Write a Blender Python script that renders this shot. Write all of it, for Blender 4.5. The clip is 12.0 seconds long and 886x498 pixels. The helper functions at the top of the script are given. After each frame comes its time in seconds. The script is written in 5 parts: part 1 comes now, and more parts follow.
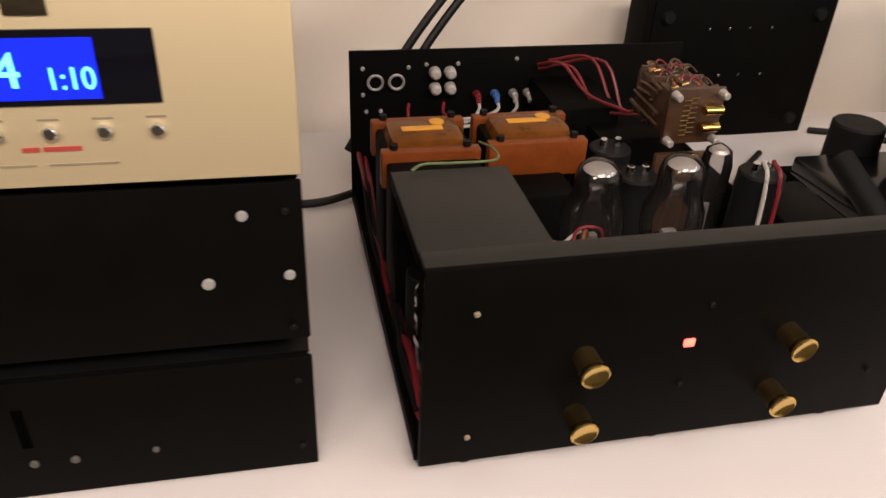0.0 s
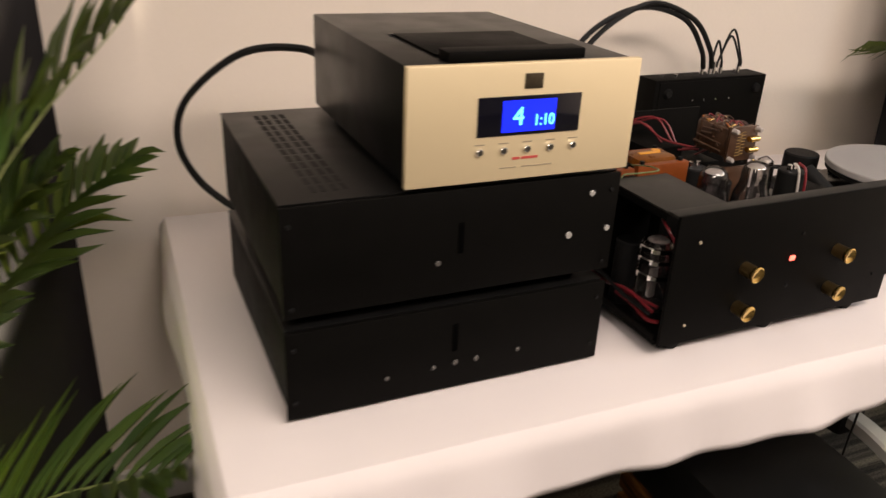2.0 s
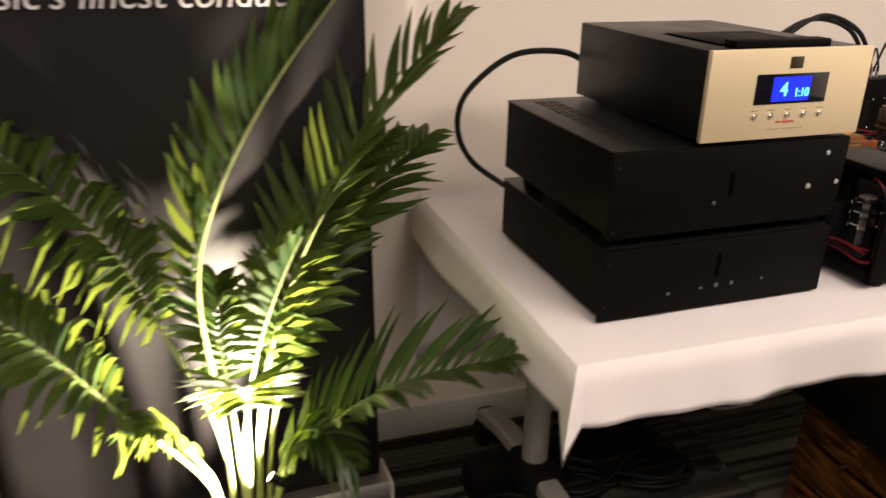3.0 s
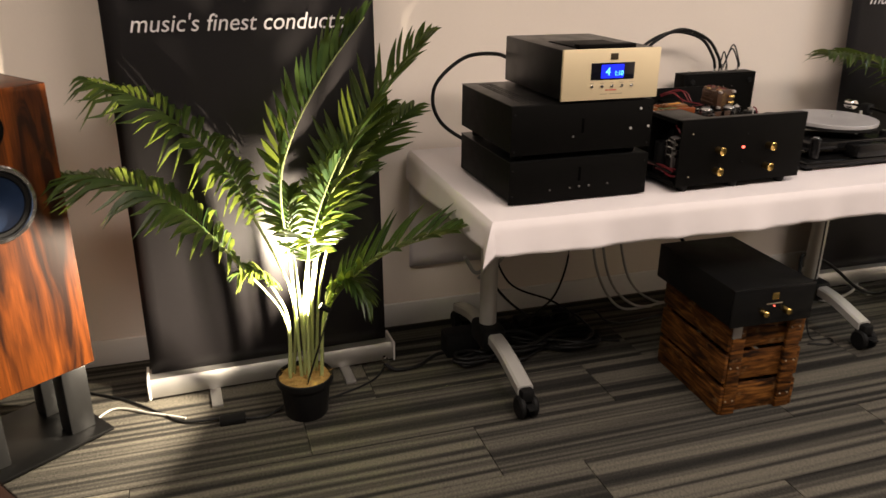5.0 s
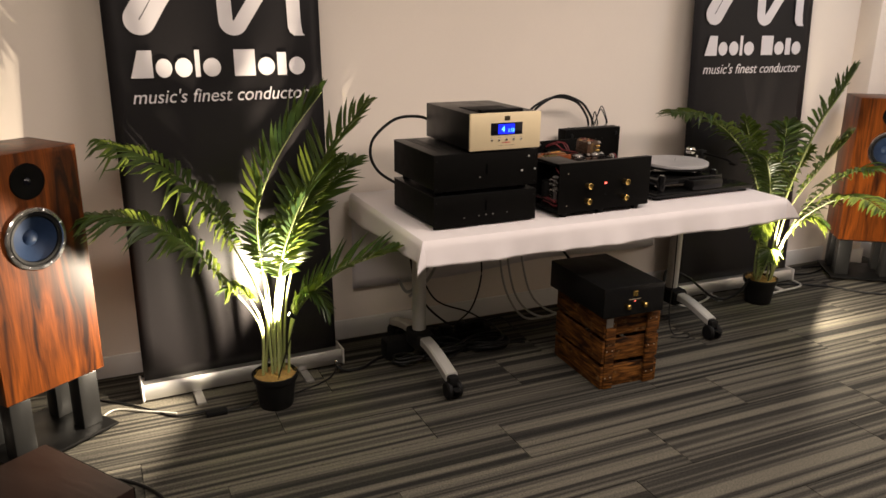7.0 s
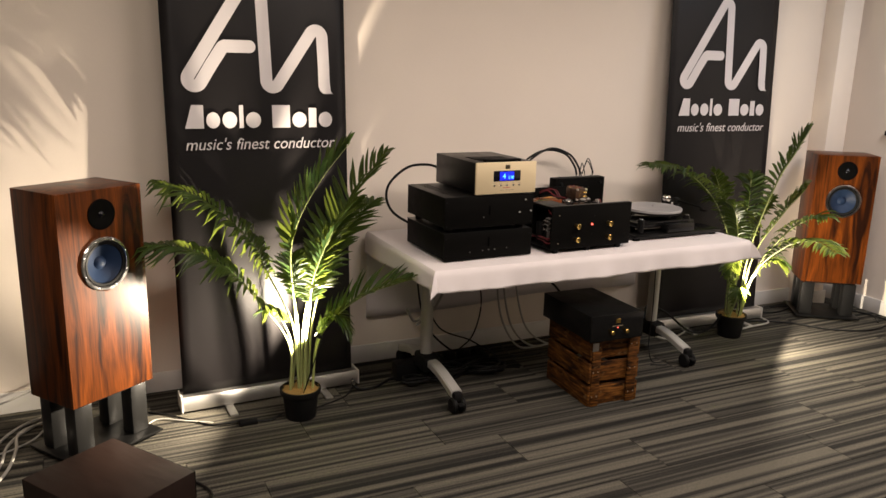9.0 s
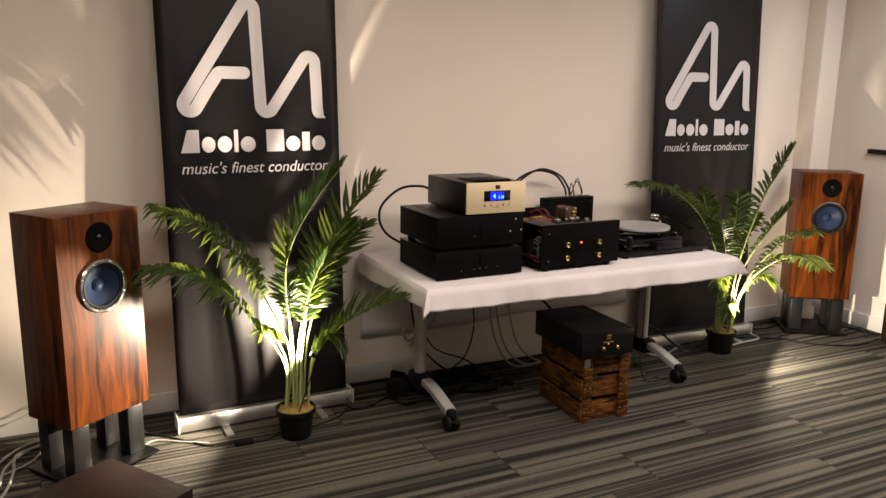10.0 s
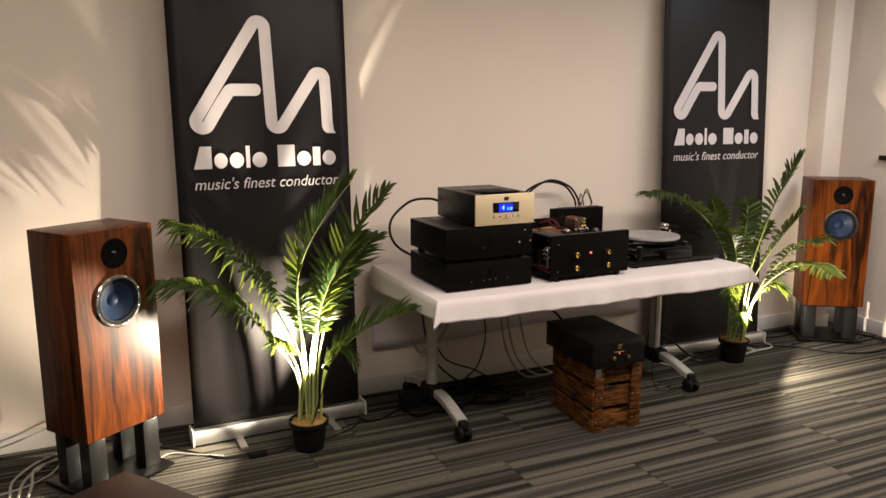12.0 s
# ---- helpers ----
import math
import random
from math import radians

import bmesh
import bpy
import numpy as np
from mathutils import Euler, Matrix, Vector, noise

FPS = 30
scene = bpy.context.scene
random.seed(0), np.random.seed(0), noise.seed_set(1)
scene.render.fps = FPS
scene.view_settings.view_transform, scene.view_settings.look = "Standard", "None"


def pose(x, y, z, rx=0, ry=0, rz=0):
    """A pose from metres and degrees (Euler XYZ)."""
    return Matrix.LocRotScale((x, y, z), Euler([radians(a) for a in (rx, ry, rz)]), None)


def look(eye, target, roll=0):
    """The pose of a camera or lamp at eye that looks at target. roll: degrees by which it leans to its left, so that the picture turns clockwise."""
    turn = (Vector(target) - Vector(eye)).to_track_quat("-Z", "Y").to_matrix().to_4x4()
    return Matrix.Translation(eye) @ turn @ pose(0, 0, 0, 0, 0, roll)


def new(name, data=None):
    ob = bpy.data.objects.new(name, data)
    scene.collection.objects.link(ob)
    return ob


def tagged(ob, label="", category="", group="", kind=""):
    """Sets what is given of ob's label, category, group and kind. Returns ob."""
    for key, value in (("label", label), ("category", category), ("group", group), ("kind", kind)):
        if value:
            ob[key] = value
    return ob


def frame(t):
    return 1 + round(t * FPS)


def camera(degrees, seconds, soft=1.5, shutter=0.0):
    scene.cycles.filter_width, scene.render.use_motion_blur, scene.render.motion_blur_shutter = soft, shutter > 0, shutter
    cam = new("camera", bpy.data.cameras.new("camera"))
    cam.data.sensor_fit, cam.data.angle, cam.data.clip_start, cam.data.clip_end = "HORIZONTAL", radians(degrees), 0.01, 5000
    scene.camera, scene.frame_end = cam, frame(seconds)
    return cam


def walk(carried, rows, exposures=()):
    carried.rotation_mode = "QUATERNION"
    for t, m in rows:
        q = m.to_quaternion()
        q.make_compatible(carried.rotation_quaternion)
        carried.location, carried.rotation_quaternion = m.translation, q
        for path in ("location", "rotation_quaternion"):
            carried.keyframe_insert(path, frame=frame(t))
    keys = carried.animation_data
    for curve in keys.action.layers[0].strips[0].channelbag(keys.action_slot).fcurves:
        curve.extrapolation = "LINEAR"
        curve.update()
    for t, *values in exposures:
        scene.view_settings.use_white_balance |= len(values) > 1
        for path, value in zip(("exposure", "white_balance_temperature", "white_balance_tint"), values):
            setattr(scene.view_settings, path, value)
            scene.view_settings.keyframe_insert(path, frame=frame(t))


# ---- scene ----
cam = camera(59.9, 12.0, shutter=0.5)
PATH = [
    (0, (-0.034, -0.04, 1.237), (0.318, 1.609, 0.162), 2.9),
    (0.5, (-0.151, -0.077, 1.236), (0.368, 1.581, 0.246), 2.9),
    (1, (-0.302, -0.08, 1.237), (0.347, 1.565, 0.303), 3.3),
    (1.2, (-0.35, -0.102, 1.238), (0.327, 1.541, 0.32), 3.2),
    (1.5, (-0.432, -0.163, 1.252), (0.288, 1.479, 0.365), 3.3),
    (2, (-0.61, -0.333, 1.298), (0.121, 1.333, 0.468), 2.7),
    (2.5, (-0.794, -0.44, 1.305), (-0.156, 1.286, 0.522), 1.3),
    (3, (-1.045, -0.528, 1.285), (-0.462, 1.228, 0.526), 1.1),
    (3.4, (-1.152, -0.715, 1.315), (-0.591, 1.058, 0.579), 0.6),
    (3.7, (-1.197, -0.868, 1.341), (-0.622, 0.901, 0.608), 1.2),
    (5.3, (-1.321, -1.572, 1.41), (-0.739, 0.202, 0.693), 0.1),
    (5.5, (-1.361, -1.644, 1.438), (-0.753, 0.133, 0.749), 0.0),
    (6, (-1.365, -1.84, 1.462), (-0.723, -0.067, 0.794), -0.1),
    (6.5, (-1.423, -1.985, 1.475), (-0.739, -0.213, 0.847), -0.2),
    (7, (-1.566, -2.069, 1.489), (-0.774, -0.33, 0.898), 0.6),
    (7.2, (-1.63, -2.11, 1.476), (-0.827, -0.369, 0.907), 0.5),
    (8.8, (-1.805, -2.432, 1.53), (-0.98, -0.673, 1.056), 1.3),
    (9, (-1.833, -2.43, 1.529), (-0.996, -0.673, 1.066), 1.5),
    (9.5, (-1.834, -2.476, 1.525), (-0.989, -0.715, 1.095), 1.2),
    (10, (-1.85, -2.492, 1.523), (-0.996, -0.729, 1.121), 0.9),
    (10.5, (-1.845, -2.497, 1.525), (-0.996, -0.728, 1.137), 0.5),
    (11, (-1.853, -2.499, 1.539), (-1.008, -0.727, 1.154), 0.3),
    (11.5, (-1.86, -2.515, 1.53), (-1.02, -0.739, 1.156), 0.1),
    (12, (-1.845, -2.526, 1.527), (-1.022, -0.742, 1.156), -0.0),
]
walk(cam, [(t, look(eye, target, roll)) for t, eye, target, roll in PATH],
     exposures=[(0, 0.20), (2.0, 0.25), (3.5, 0.20), (5.5, 0.05), (7.0, 0.0), (12.0, 0.0)])

# ---- world and light ----
world = bpy.data.worlds.new("world")
scene.world = world
world.use_nodes = True
world.node_tree.nodes["Background"].inputs["Color"].default_value = (0.6, 0.65, 0.75, 1)
world.node_tree.nodes["Background"].inputs["Strength"].default_value = 0.05

POT_A, POT_B = (-1.03, 0.68), (1.615, 0.785)
LAMP_A, LAMP_B = (-0.990, 0.600, 0.410), (1.578, 0.660, 0.290)
AIM_A, AIM_B = (-1.560, 0.800, 0.780), (1.898, 0.210, 0.660)


def spot(name, at, to, watts, angle, blend, colour, size=0.010):
    lamp = bpy.data.lights.new(name, "SPOT")
    lamp.energy, lamp.spot_size, lamp.spot_blend, lamp.color, lamp.shadow_soft_size = watts, radians(angle), blend, colour, size
    ob = new(name, lamp)
    ob.matrix_world = look(at, to)
    return ob


def panel_light(name, at, to, watts, w, h, colour):
    lamp = bpy.data.lights.new(name, "AREA")
    lamp.shape, lamp.size, lamp.size_y, lamp.energy, lamp.color = "RECTANGLE", w, h, watts, colour
    ob = new(name, lamp)
    ob.matrix_world = look(at, to)
    return ob


spot("plant_spot_light", LAMP_A, AIM_A, 182, 164, 0.25, (1.0, 0.84, 0.64))
spot("plant_spot_light", LAMP_B, AIM_B, 85, 178, 0.15, (1.0, 0.84, 0.64))
# unseen overhead room light; middle one placed to brighten the gap between table units
for px, py, watts in ((-1.7, -1.25, 32), (0.02, -1.0, 48), (1.75, -1.25, 36)):
    panel_light("unseen_overhead_light", (px, py, 2.47), (px, py, 0), watts, 1.2, 0.6, (1.0, 0.845, 0.745))

# an added cool area light, unseen, that gives the right banner its bluish sheen
panel_light("unseen_overhead_light", (2.25, -0.25, 2.47), (2.25, -0.25, 0), 14, 0.6, 0.6, (0.80, 0.88, 1.0))

# ---- materials ----


def shader(name):
    m = bpy.data.materials.new(name)
    m.use_nodes = True
    return m, m.node_tree.nodes, m.node_tree.links, m.node_tree.nodes["Principled BSDF"]


def surface(name, colour, rough=0.6, metal=0.0, scale=30.0, vary=0.25, bump=0.1, fine=400.0, stretch=(1, 1, 1), coat=0.0, spec=0.5):
    """A painted, cast or woven surface: large blotches and a fine grain, both on real-world size."""
    m, n, l, p = shader(name)
    co = n.new("ShaderNodeTexCoord")
    mp = n.new("ShaderNodeMapping")
    mp.inputs["Scale"].default_value = stretch
    l.new(co.outputs["Object"], mp.inputs["Vector"])
    big, small = n.new("ShaderNodeTexNoise"), n.new("ShaderNodeTexNoise")
    big.inputs["Scale"].default_value, big.inputs["Detail"].default_value = scale, 5
    small.inputs["Scale"].default_value, small.inputs["Detail"].default_value = fine, 3
    l.new(mp.outputs[0], big.inputs["Vector"])
    l.new(mp.outputs[0], small.inputs["Vector"])
    mix = n.new("ShaderNodeMix")
    mix.data_type = "RGBA"
    mix.inputs[6].default_value = tuple(c * (1 - vary) for c in colour) + (1,)
    mix.inputs[7].default_value = tuple(min(1, c * (1 + vary)) for c in colour) + (1,)
    add = n.new("ShaderNodeMath")
    add.operation = "ADD"
    half = n.new("ShaderNodeMath")
    half.operation = "MULTIPLY"
    half.inputs[1].default_value = 0.35
    l.new(small.outputs["Fac"], half.inputs[0])
    l.new(big.outputs["Fac"], add.inputs[0])
    l.new(half.outputs[0], add.inputs[1])
    sub = n.new("ShaderNodeMath")
    sub.operation, sub.inputs[1].default_value = "SUBTRACT", 0.17
    l.new(add.outputs[0], sub.inputs[0])
    l.new(sub.outputs[0], mix.inputs["Factor"])
    l.new(mix.outputs[2], p.inputs["Base Color"])
    r = n.new("ShaderNodeMapRange")
    r.inputs["To Min"].default_value, r.inputs["To Max"].default_value = max(0.02, rough - 0.1), min(1, rough + 0.1)
    l.new(big.outputs["Fac"], r.inputs["Value"])
    l.new(r.outputs[0], p.inputs["Roughness"])
    p.inputs["Metallic"].default_value = metal
    p.inputs["Coat Weight"].default_value = coat
    p.inputs["Specular IOR Level"].default_value = spec
    if bump:
        b = n.new("ShaderNodeBump")
        b.inputs["Strength"].default_value, b.inputs["Distance"].default_value = bump, 0.002
        l.new(small.outputs["Fac"], b.inputs["Height"])
        l.new(b.outputs[0], p.inputs["Normal"])
    return m


def glowing(name, colour, strength):
    m, n, l, p = shader(name)
    p.inputs["Base Color"].default_value = (*colour, 1)
    p.inputs["Emission Color"].default_value = (*colour, 1)
    p.inputs["Emission Strength"].default_value = strength
    return m


def veneer(name, dark, light, gloss=0.28, ring=9.0):
    """Figured rosewood-like veneer: stretched, distorted bands along z with fine pores."""
    m, n, l, p = shader(name)
    co, mp = n.new("ShaderNodeTexCoord"), n.new("ShaderNodeMapping")
    mp.inputs["Scale"].default_value = (1.0, 1.0, 0.16)
    l.new(co.outputs["Object"], mp.inputs["Vector"])
    warp = n.new("ShaderNodeTexNoise")
    warp.inputs["Scale"].default_value, warp.inputs["Detail"].default_value = 5.0, 3
    l.new(mp.outputs[0], warp.inputs["Vector"])
    mul = n.new("ShaderNodeVectorMath")
    mul.operation = "MULTIPLY_ADD"
    mul.inputs[1].default_value = (0.22, 0.22, 0.22)
    l.new(warp.outputs["Color"], mul.inputs[0])
    l.new(mp.outputs[0], mul.inputs[2])
    band = n.new("ShaderNodeTexNoise")
    bm_ = n.new("ShaderNodeMapping")
    bm_.inputs["Scale"].default_value = (ring * 3.2, ring * 3.2, ring * 1.5)
    l.new(mul.outputs[0], bm_.inputs["Vector"])
    band.inputs["Scale"].default_value, band.inputs["Detail"].default_value, band.inputs["Distortion"].default_value = 1.0, 4.0, 0.8
    l.new(bm_.outputs[0], band.inputs["Vector"])
    pore = n.new("ShaderNodeTexNoise")
    pm = n.new("ShaderNodeMapping")
    pm.inputs["Scale"].default_value = (260, 260, 9)
    l.new(co.outputs["Object"], pm.inputs["Vector"])
    l.new(pm.outputs[0], pore.inputs["Vector"])
    pore.inputs["Scale"].default_value = 1.0
    ramp = n.new("ShaderNodeValToRGB")
    ramp.color_ramp.elements[0].position, ramp.color_ramp.elements[0].color = 0.35, (*dark, 1)
    ramp.color_ramp.elements[1].position, ramp.color_ramp.elements[1].color = 0.66, (*light, 1)
    mid = ramp.color_ramp.elements.new(0.46)
    mid.color = (*[(a + b) * 0.45 for a, b in zip(dark, light)], 1)
    l.new(band.outputs["Fac"], ramp.inputs["Fac"])
    mix = n.new("ShaderNodeMix")
    mix.data_type, mix.blend_type = "RGBA", "MULTIPLY"
    mix.inputs["Factor"].default_value = 0.45
    l.new(ramp.outputs[0], mix.inputs[6])
    pr = n.new("ShaderNodeMapRange")
    pr.inputs["From Min"].default_value, pr.inputs["From Max"].default_value = 0.3, 0.6
    l.new(pore.outputs["Fac"], pr.inputs["Value"])
    l.new(pr.outputs[0], mix.inputs[7])
    l.new(mix.outputs[2], p.inputs["Base Color"])
    p.inputs["Roughness"].default_value = gloss
    p.inputs["Specular IOR Level"].default_value = 0.2
    return m


def carpet(name):
    """Striped loop-pile carpet plank: stripes along local x, drawn anew on each plank."""
    m, n, l, p = shader(name)
    co, info = n.new("ShaderNodeTexCoord"), n.new("ShaderNodeObjectInfo")
    mp = n.new("ShaderNodeMapping")
    mp.inputs["Scale"].default_value = (0.25, 34, 0)
    l.new(co.outputs["Object"], mp.inputs["Vector"])
    off = n.new("ShaderNodeVectorMath")
    off.operation = "MULTIPLY_ADD"
    off.inputs[1].default_value = (37, 53, 0)
    l.new(info.outputs["Random"], off.inputs[0])
    l.new(mp.outputs[0], off.inputs[2])
    stripe = n.new("ShaderNodeTexNoise")
    stripe.inputs["Scale"].default_value, stripe.inputs["Detail"].default_value = 1.0, 1.5
    l.new(off.outputs[0], stripe.inputs["Vector"])
    ramp = n.new("ShaderNodeValToRGB")
    e = ramp.color_ramp.elements
    e[0].position, e[0].color = 0.36, (0.0165, 0.0157, 0.0139, 1)
    e[1].position, e[1].color = 0.64, (0.108, 0.099, 0.078, 1)
    for pos, c in ((0.46, (0.030, 0.028, 0.024, 1)), (0.52, (0.061, 0.0565, 0.0465, 1)), (0.56, (0.083, 0.0765, 0.062, 1))):
        e.new(pos).color = c
    l.new(stripe.outputs["Fac"], ramp.inputs["Fac"])
    pile = n.new("ShaderNodeTexNoise")
    pile.inputs["Scale"].default_value, pile.inputs["Detail"].default_value = 330, 2
    pm = n.new("ShaderNodeMapping")
    pm.inputs["Scale"].default_value = (0.5, 1, 1)
    l.new(co.outputs["Object"], pm.inputs["Vector"])
    l.new(pm.outputs[0], pile.inputs["Vector"])
    mix = n.new("ShaderNodeMix")
    mix.data_type, mix.blend_type = "RGBA", "MULTIPLY"
    mix.inputs["Factor"].default_value = 0.55
    pr = n.new("ShaderNodeMapRange")
    pr.inputs["From Min"].default_value, pr.inputs["From Max"].default_value, pr.inputs["To Max"].default_value = 0.3, 0.65, 1.5
    l.new(pile.outputs["Fac"], pr.inputs["Value"])
    l.new(ramp.outputs[0], mix.inputs[6])
    l.new(pr.outputs[0], mix.inputs[7])
    l.new(mix.outputs[2], p.inputs["Base Color"])
    p.inputs["Roughness"].default_value, p.inputs["Specular IOR Level"].default_value = 0.95, 0.1
    b = n.new("ShaderNodeBump")
    b.inputs["Strength"].default_value, b.inputs["Distance"].default_value = 0.6, 0.004
    l.new(pile.outputs["Fac"], b.inputs["Height"])
    l.new(b.outputs[0], p.inputs["Normal"])
    return m


def crate_wood(name):
    """Old stained boards: long grain, grime and pale knocks, drawn anew on each slat."""
    m, n, l, p = shader(name)
    co, info = n.new("ShaderNodeTexCoord"), n.new("ShaderNodeObjectInfo")
    off, mp = n.new("ShaderNodeVectorMath"), n.new("ShaderNodeMapping")
    off.operation = "ADD"
    l.new(co.outputs["Object"], off.inputs[0])
    l.new(info.outputs["Random"], off.inputs[1])
    mp.inputs["Scale"].default_value = (1, 1, 7)
    l.new(off.outputs[0], mp.inputs["Vector"])
    grain, wear = n.new("ShaderNodeTexNoise"), n.new("ShaderNodeTexNoise")
    grain.inputs["Scale"].default_value, grain.inputs["Detail"].default_value, grain.inputs["Distortion"].default_value = 13, 8, 0.6
    wear.inputs["Scale"].default_value, wear.inputs["Detail"].default_value = 34, 6
    l.new(mp.outputs[0], grain.inputs["Vector"])
    l.new(off.outputs[0], wear.inputs["Vector"])
    ramp, spots = n.new("ShaderNodeValToRGB"), n.new("ShaderNodeValToRGB")
    e = ramp.color_ramp.elements
    e[0].position, e[0].color = 0.33, (0.010, 0.004, 0.0016, 1)
    e[1].position, e[1].color = 0.70, (0.21, 0.086, 0.018, 1)
    e.new(0.50).color = (0.080, 0.029, 0.0060, 1)
    l.new(grain.outputs["Fac"], ramp.inputs["Fac"])
    spots.color_ramp.elements[0].position, spots.color_ramp.elements[1].position = 0.62, 0.72
    l.new(wear.outputs["Fac"], spots.inputs["Fac"])
    mix = n.new("ShaderNodeMix")
    mix.data_type = "RGBA"
    l.new(spots.outputs[0], mix.inputs["Factor"])
    l.new(ramp.outputs[0], mix.inputs[6])
    mix.inputs[7].default_value = (0.15, 0.085, 0.035, 1)
    l.new(mix.outputs[2], p.inputs["Base Color"])
    p.inputs["Roughness"].default_value, p.inputs["Specular IOR Level"].default_value = 0.58, 0.16
    b = n.new("ShaderNodeBump")
    b.inputs["Strength"].default_value, b.inputs["Distance"].default_value = 0.5, 0.003
    l.new(grain.outputs["Fac"], b.inputs["Height"])
    l.new(b.outputs[0], p.inputs["Normal"])
    return m


M_WALL = surface("cream_emulsion_wall", (0.80, 0.715, 0.63), 0.75, scale=2.2, vary=0.05, bump=0.12, fine=150, spec=0.25)
# out-of-view walls, coloured dark so they throw less light back onto black fronts
M_WALL_UNSEEN = surface("unseen_wall_darkened", (0.16, 0.15, 0.145), 0.8, scale=3, vary=0.1, bump=0.1)
M_CEIL = surface("white_ceiling_paint", (0.75, 0.75, 0.73), 0.9, scale=3, vary=0.04)
M_SKIRT = surface("white_gloss_paint", (0.74, 0.72, 0.69), 0.4, scale=6, vary=0.05, bump=0.03)
M_CARPET = carpet("striped_carpet")
M_CLOTH = surface("white_cotton_cloth", (0.66, 0.615, 0.61), 0.9, scale=4, vary=0.06, bump=0.25, fine=900, spec=0.1)
M_BLACK = surface("black_powder_coat", (0.0030, 0.0028, 0.0025), 0.55, scale=25, vary=0.3, bump=0.12, fine=1100, spec=0.045)
# lighter copy of the black for upward faces: overhead light put into the colour
M_BLACK_LIT = surface("black_sheet_lit_from_above", (0.020, 0.019, 0.017), 0.5, scale=25, vary=0.25, bump=0.08, fine=900, spec=0.25)
M_BLACK_TOP = surface("black_lacquer_lid", (0.004, 0.004, 0.004), 0.36, scale=20, vary=0.25, bump=0.03, spec=0.22)
M_ACRYLIC = surface("black_gloss_acrylic", (0.006, 0.006, 0.006), 0.14, scale=10, vary=0.2, bump=0.0, spec=0.22)
M_RUBBER = surface("black_rubber", (0.006, 0.006, 0.006), 0.6, scale=40, vary=0.2, bump=0.1, spec=0.15)
M_CHAMP = surface("champagne_anodised", (0.70, 0.58, 0.37), 0.45, metal=0.35, scale=5, vary=0.04, bump=0.04, fine=1500, stretch=(0.1, 1, 1))
M_GOLD = surface("polished_brass", (0.75, 0.52, 0.17), 0.16, metal=1.0, scale=40, vary=0.1, bump=0.0)
M_CHROME = surface("chrome", (0.75, 0.75, 0.76), 0.12, metal=1.0, scale=30, vary=0.05, bump=0)
M_ALU = surface("satin_aluminium", (0.46, 0.45, 0.43), 0.48, metal=0.85, scale=20, vary=0.06, bump=0.04, fine=700, stretch=(1, 1, 0.1))
M_LEG = surface("silver_leg_paint", (0.50, 0.49, 0.46), 0.4, metal=0.4, scale=20, vary=0.08, bump=0.04)
M_WOOD = veneer("rosewood_veneer", (0.016, 0.0044, 0.0014), (0.175, 0.043, 0.0052), 0.36, 6.0)
M_DARKWOOD = surface("dark_walnut", (0.014, 0.007, 0.005), 0.5, scale=9, vary=0.5, bump=0.05, fine=120, stretch=(1, 8, 1), spec=0.2)
M_CRATE = crate_wood("old_brown_crate_wood")
M_BANNER = surface("black_banner_vinyl", (0.0135, 0.0122, 0.0128), 0.36, scale=2.5, vary=0.2, bump=0.02, fine=60, spec=0.16)
M_PRINT = surface("pale_print", (0.66, 0.62, 0.63), 0.45, scale=6, vary=0.03, bump=0)
M_CONE = surface("blue_grey_cone_paper", (0.012, 0.024, 0.055), 0.5, scale=30, vary=0.25, bump=0.1, spec=0.15)
M_DISPLAY = surface("black_display_window", (0.004, 0.004, 0.008), 0.1, scale=10, vary=0.1, bump=0)
M_BLUE = glowing("blue_screen", (0.002, 0.012, 0.75), 1.1)
M_CYAN = glowing("cyan_digits", (0.15, 0.75, 1.0), 1.6)
M_REDLED = glowing("red_led", (1.0, 0.12, 0.08), 3.0)
M_WHITELED = surface("white_plastic_dot", (0.33, 0.32, 0.30), 0.4, scale=50, vary=0.1, bump=0)
# near-black that stands for the shade inside an opening
M_HOLE_SHADE = surface("opening_shade_black", (0.0015, 0.0015, 0.0015), 0.9, scale=50, vary=0.1, bump=0, spec=0.0)
M_DULLDOT = surface("dull_grey_dot", (0.07, 0.065, 0.06), 0.5, scale=50, vary=0.1, bump=0)
M_GREYTXT = surface("grey_print", (0.28, 0.23, 0.16), 0.5, scale=50, vary=0.1, bump=0)
M_REDTXT = surface("red_print", (0.42, 0.06, 0.05), 0.5, scale=50, vary=0.1, bump=0)
M_PAPER = surface("white_paper_label", (0.6, 0.58, 0.5), 0.7, scale=50, vary=0.1, bump=0)

# ---- mesh helpers ----


def mesh_of(bm, name, material, smooth=True):
    bmesh.ops.recalc_face_normals(bm, faces=bm.faces)
    me = bpy.data.meshes.new(name)
    bm.to_mesh(me)
    bm.free()
    me.materials.append(material)
    if smooth:
        for f in me.polygons:
            f.use_smooth = True
        me.set_sharp_from_angle(angle=radians(35))
    return me


def part(name, bm, material, parent, label="", at=None):
    ob = new(name, mesh_of(bm, name, material))
    ob.parent = parent
    if at is not None:
        ob.matrix_basis = at
    if label:
        tagged(ob, label)
    return ob


def thing(name, m, label, category, group="", kind=""):
    ob = new(name)
    ob.empty_display_size = 0.05
    ob.matrix_basis = m
    return tagged(ob, label, category, group, kind)


def solid(name, bm, material, label, category, group="", kind="", m=None):
    ob = new(name, mesh_of(bm, name, material))
    if m is not None:
        ob.matrix_basis = m
    return tagged(ob, label, category, group, kind)


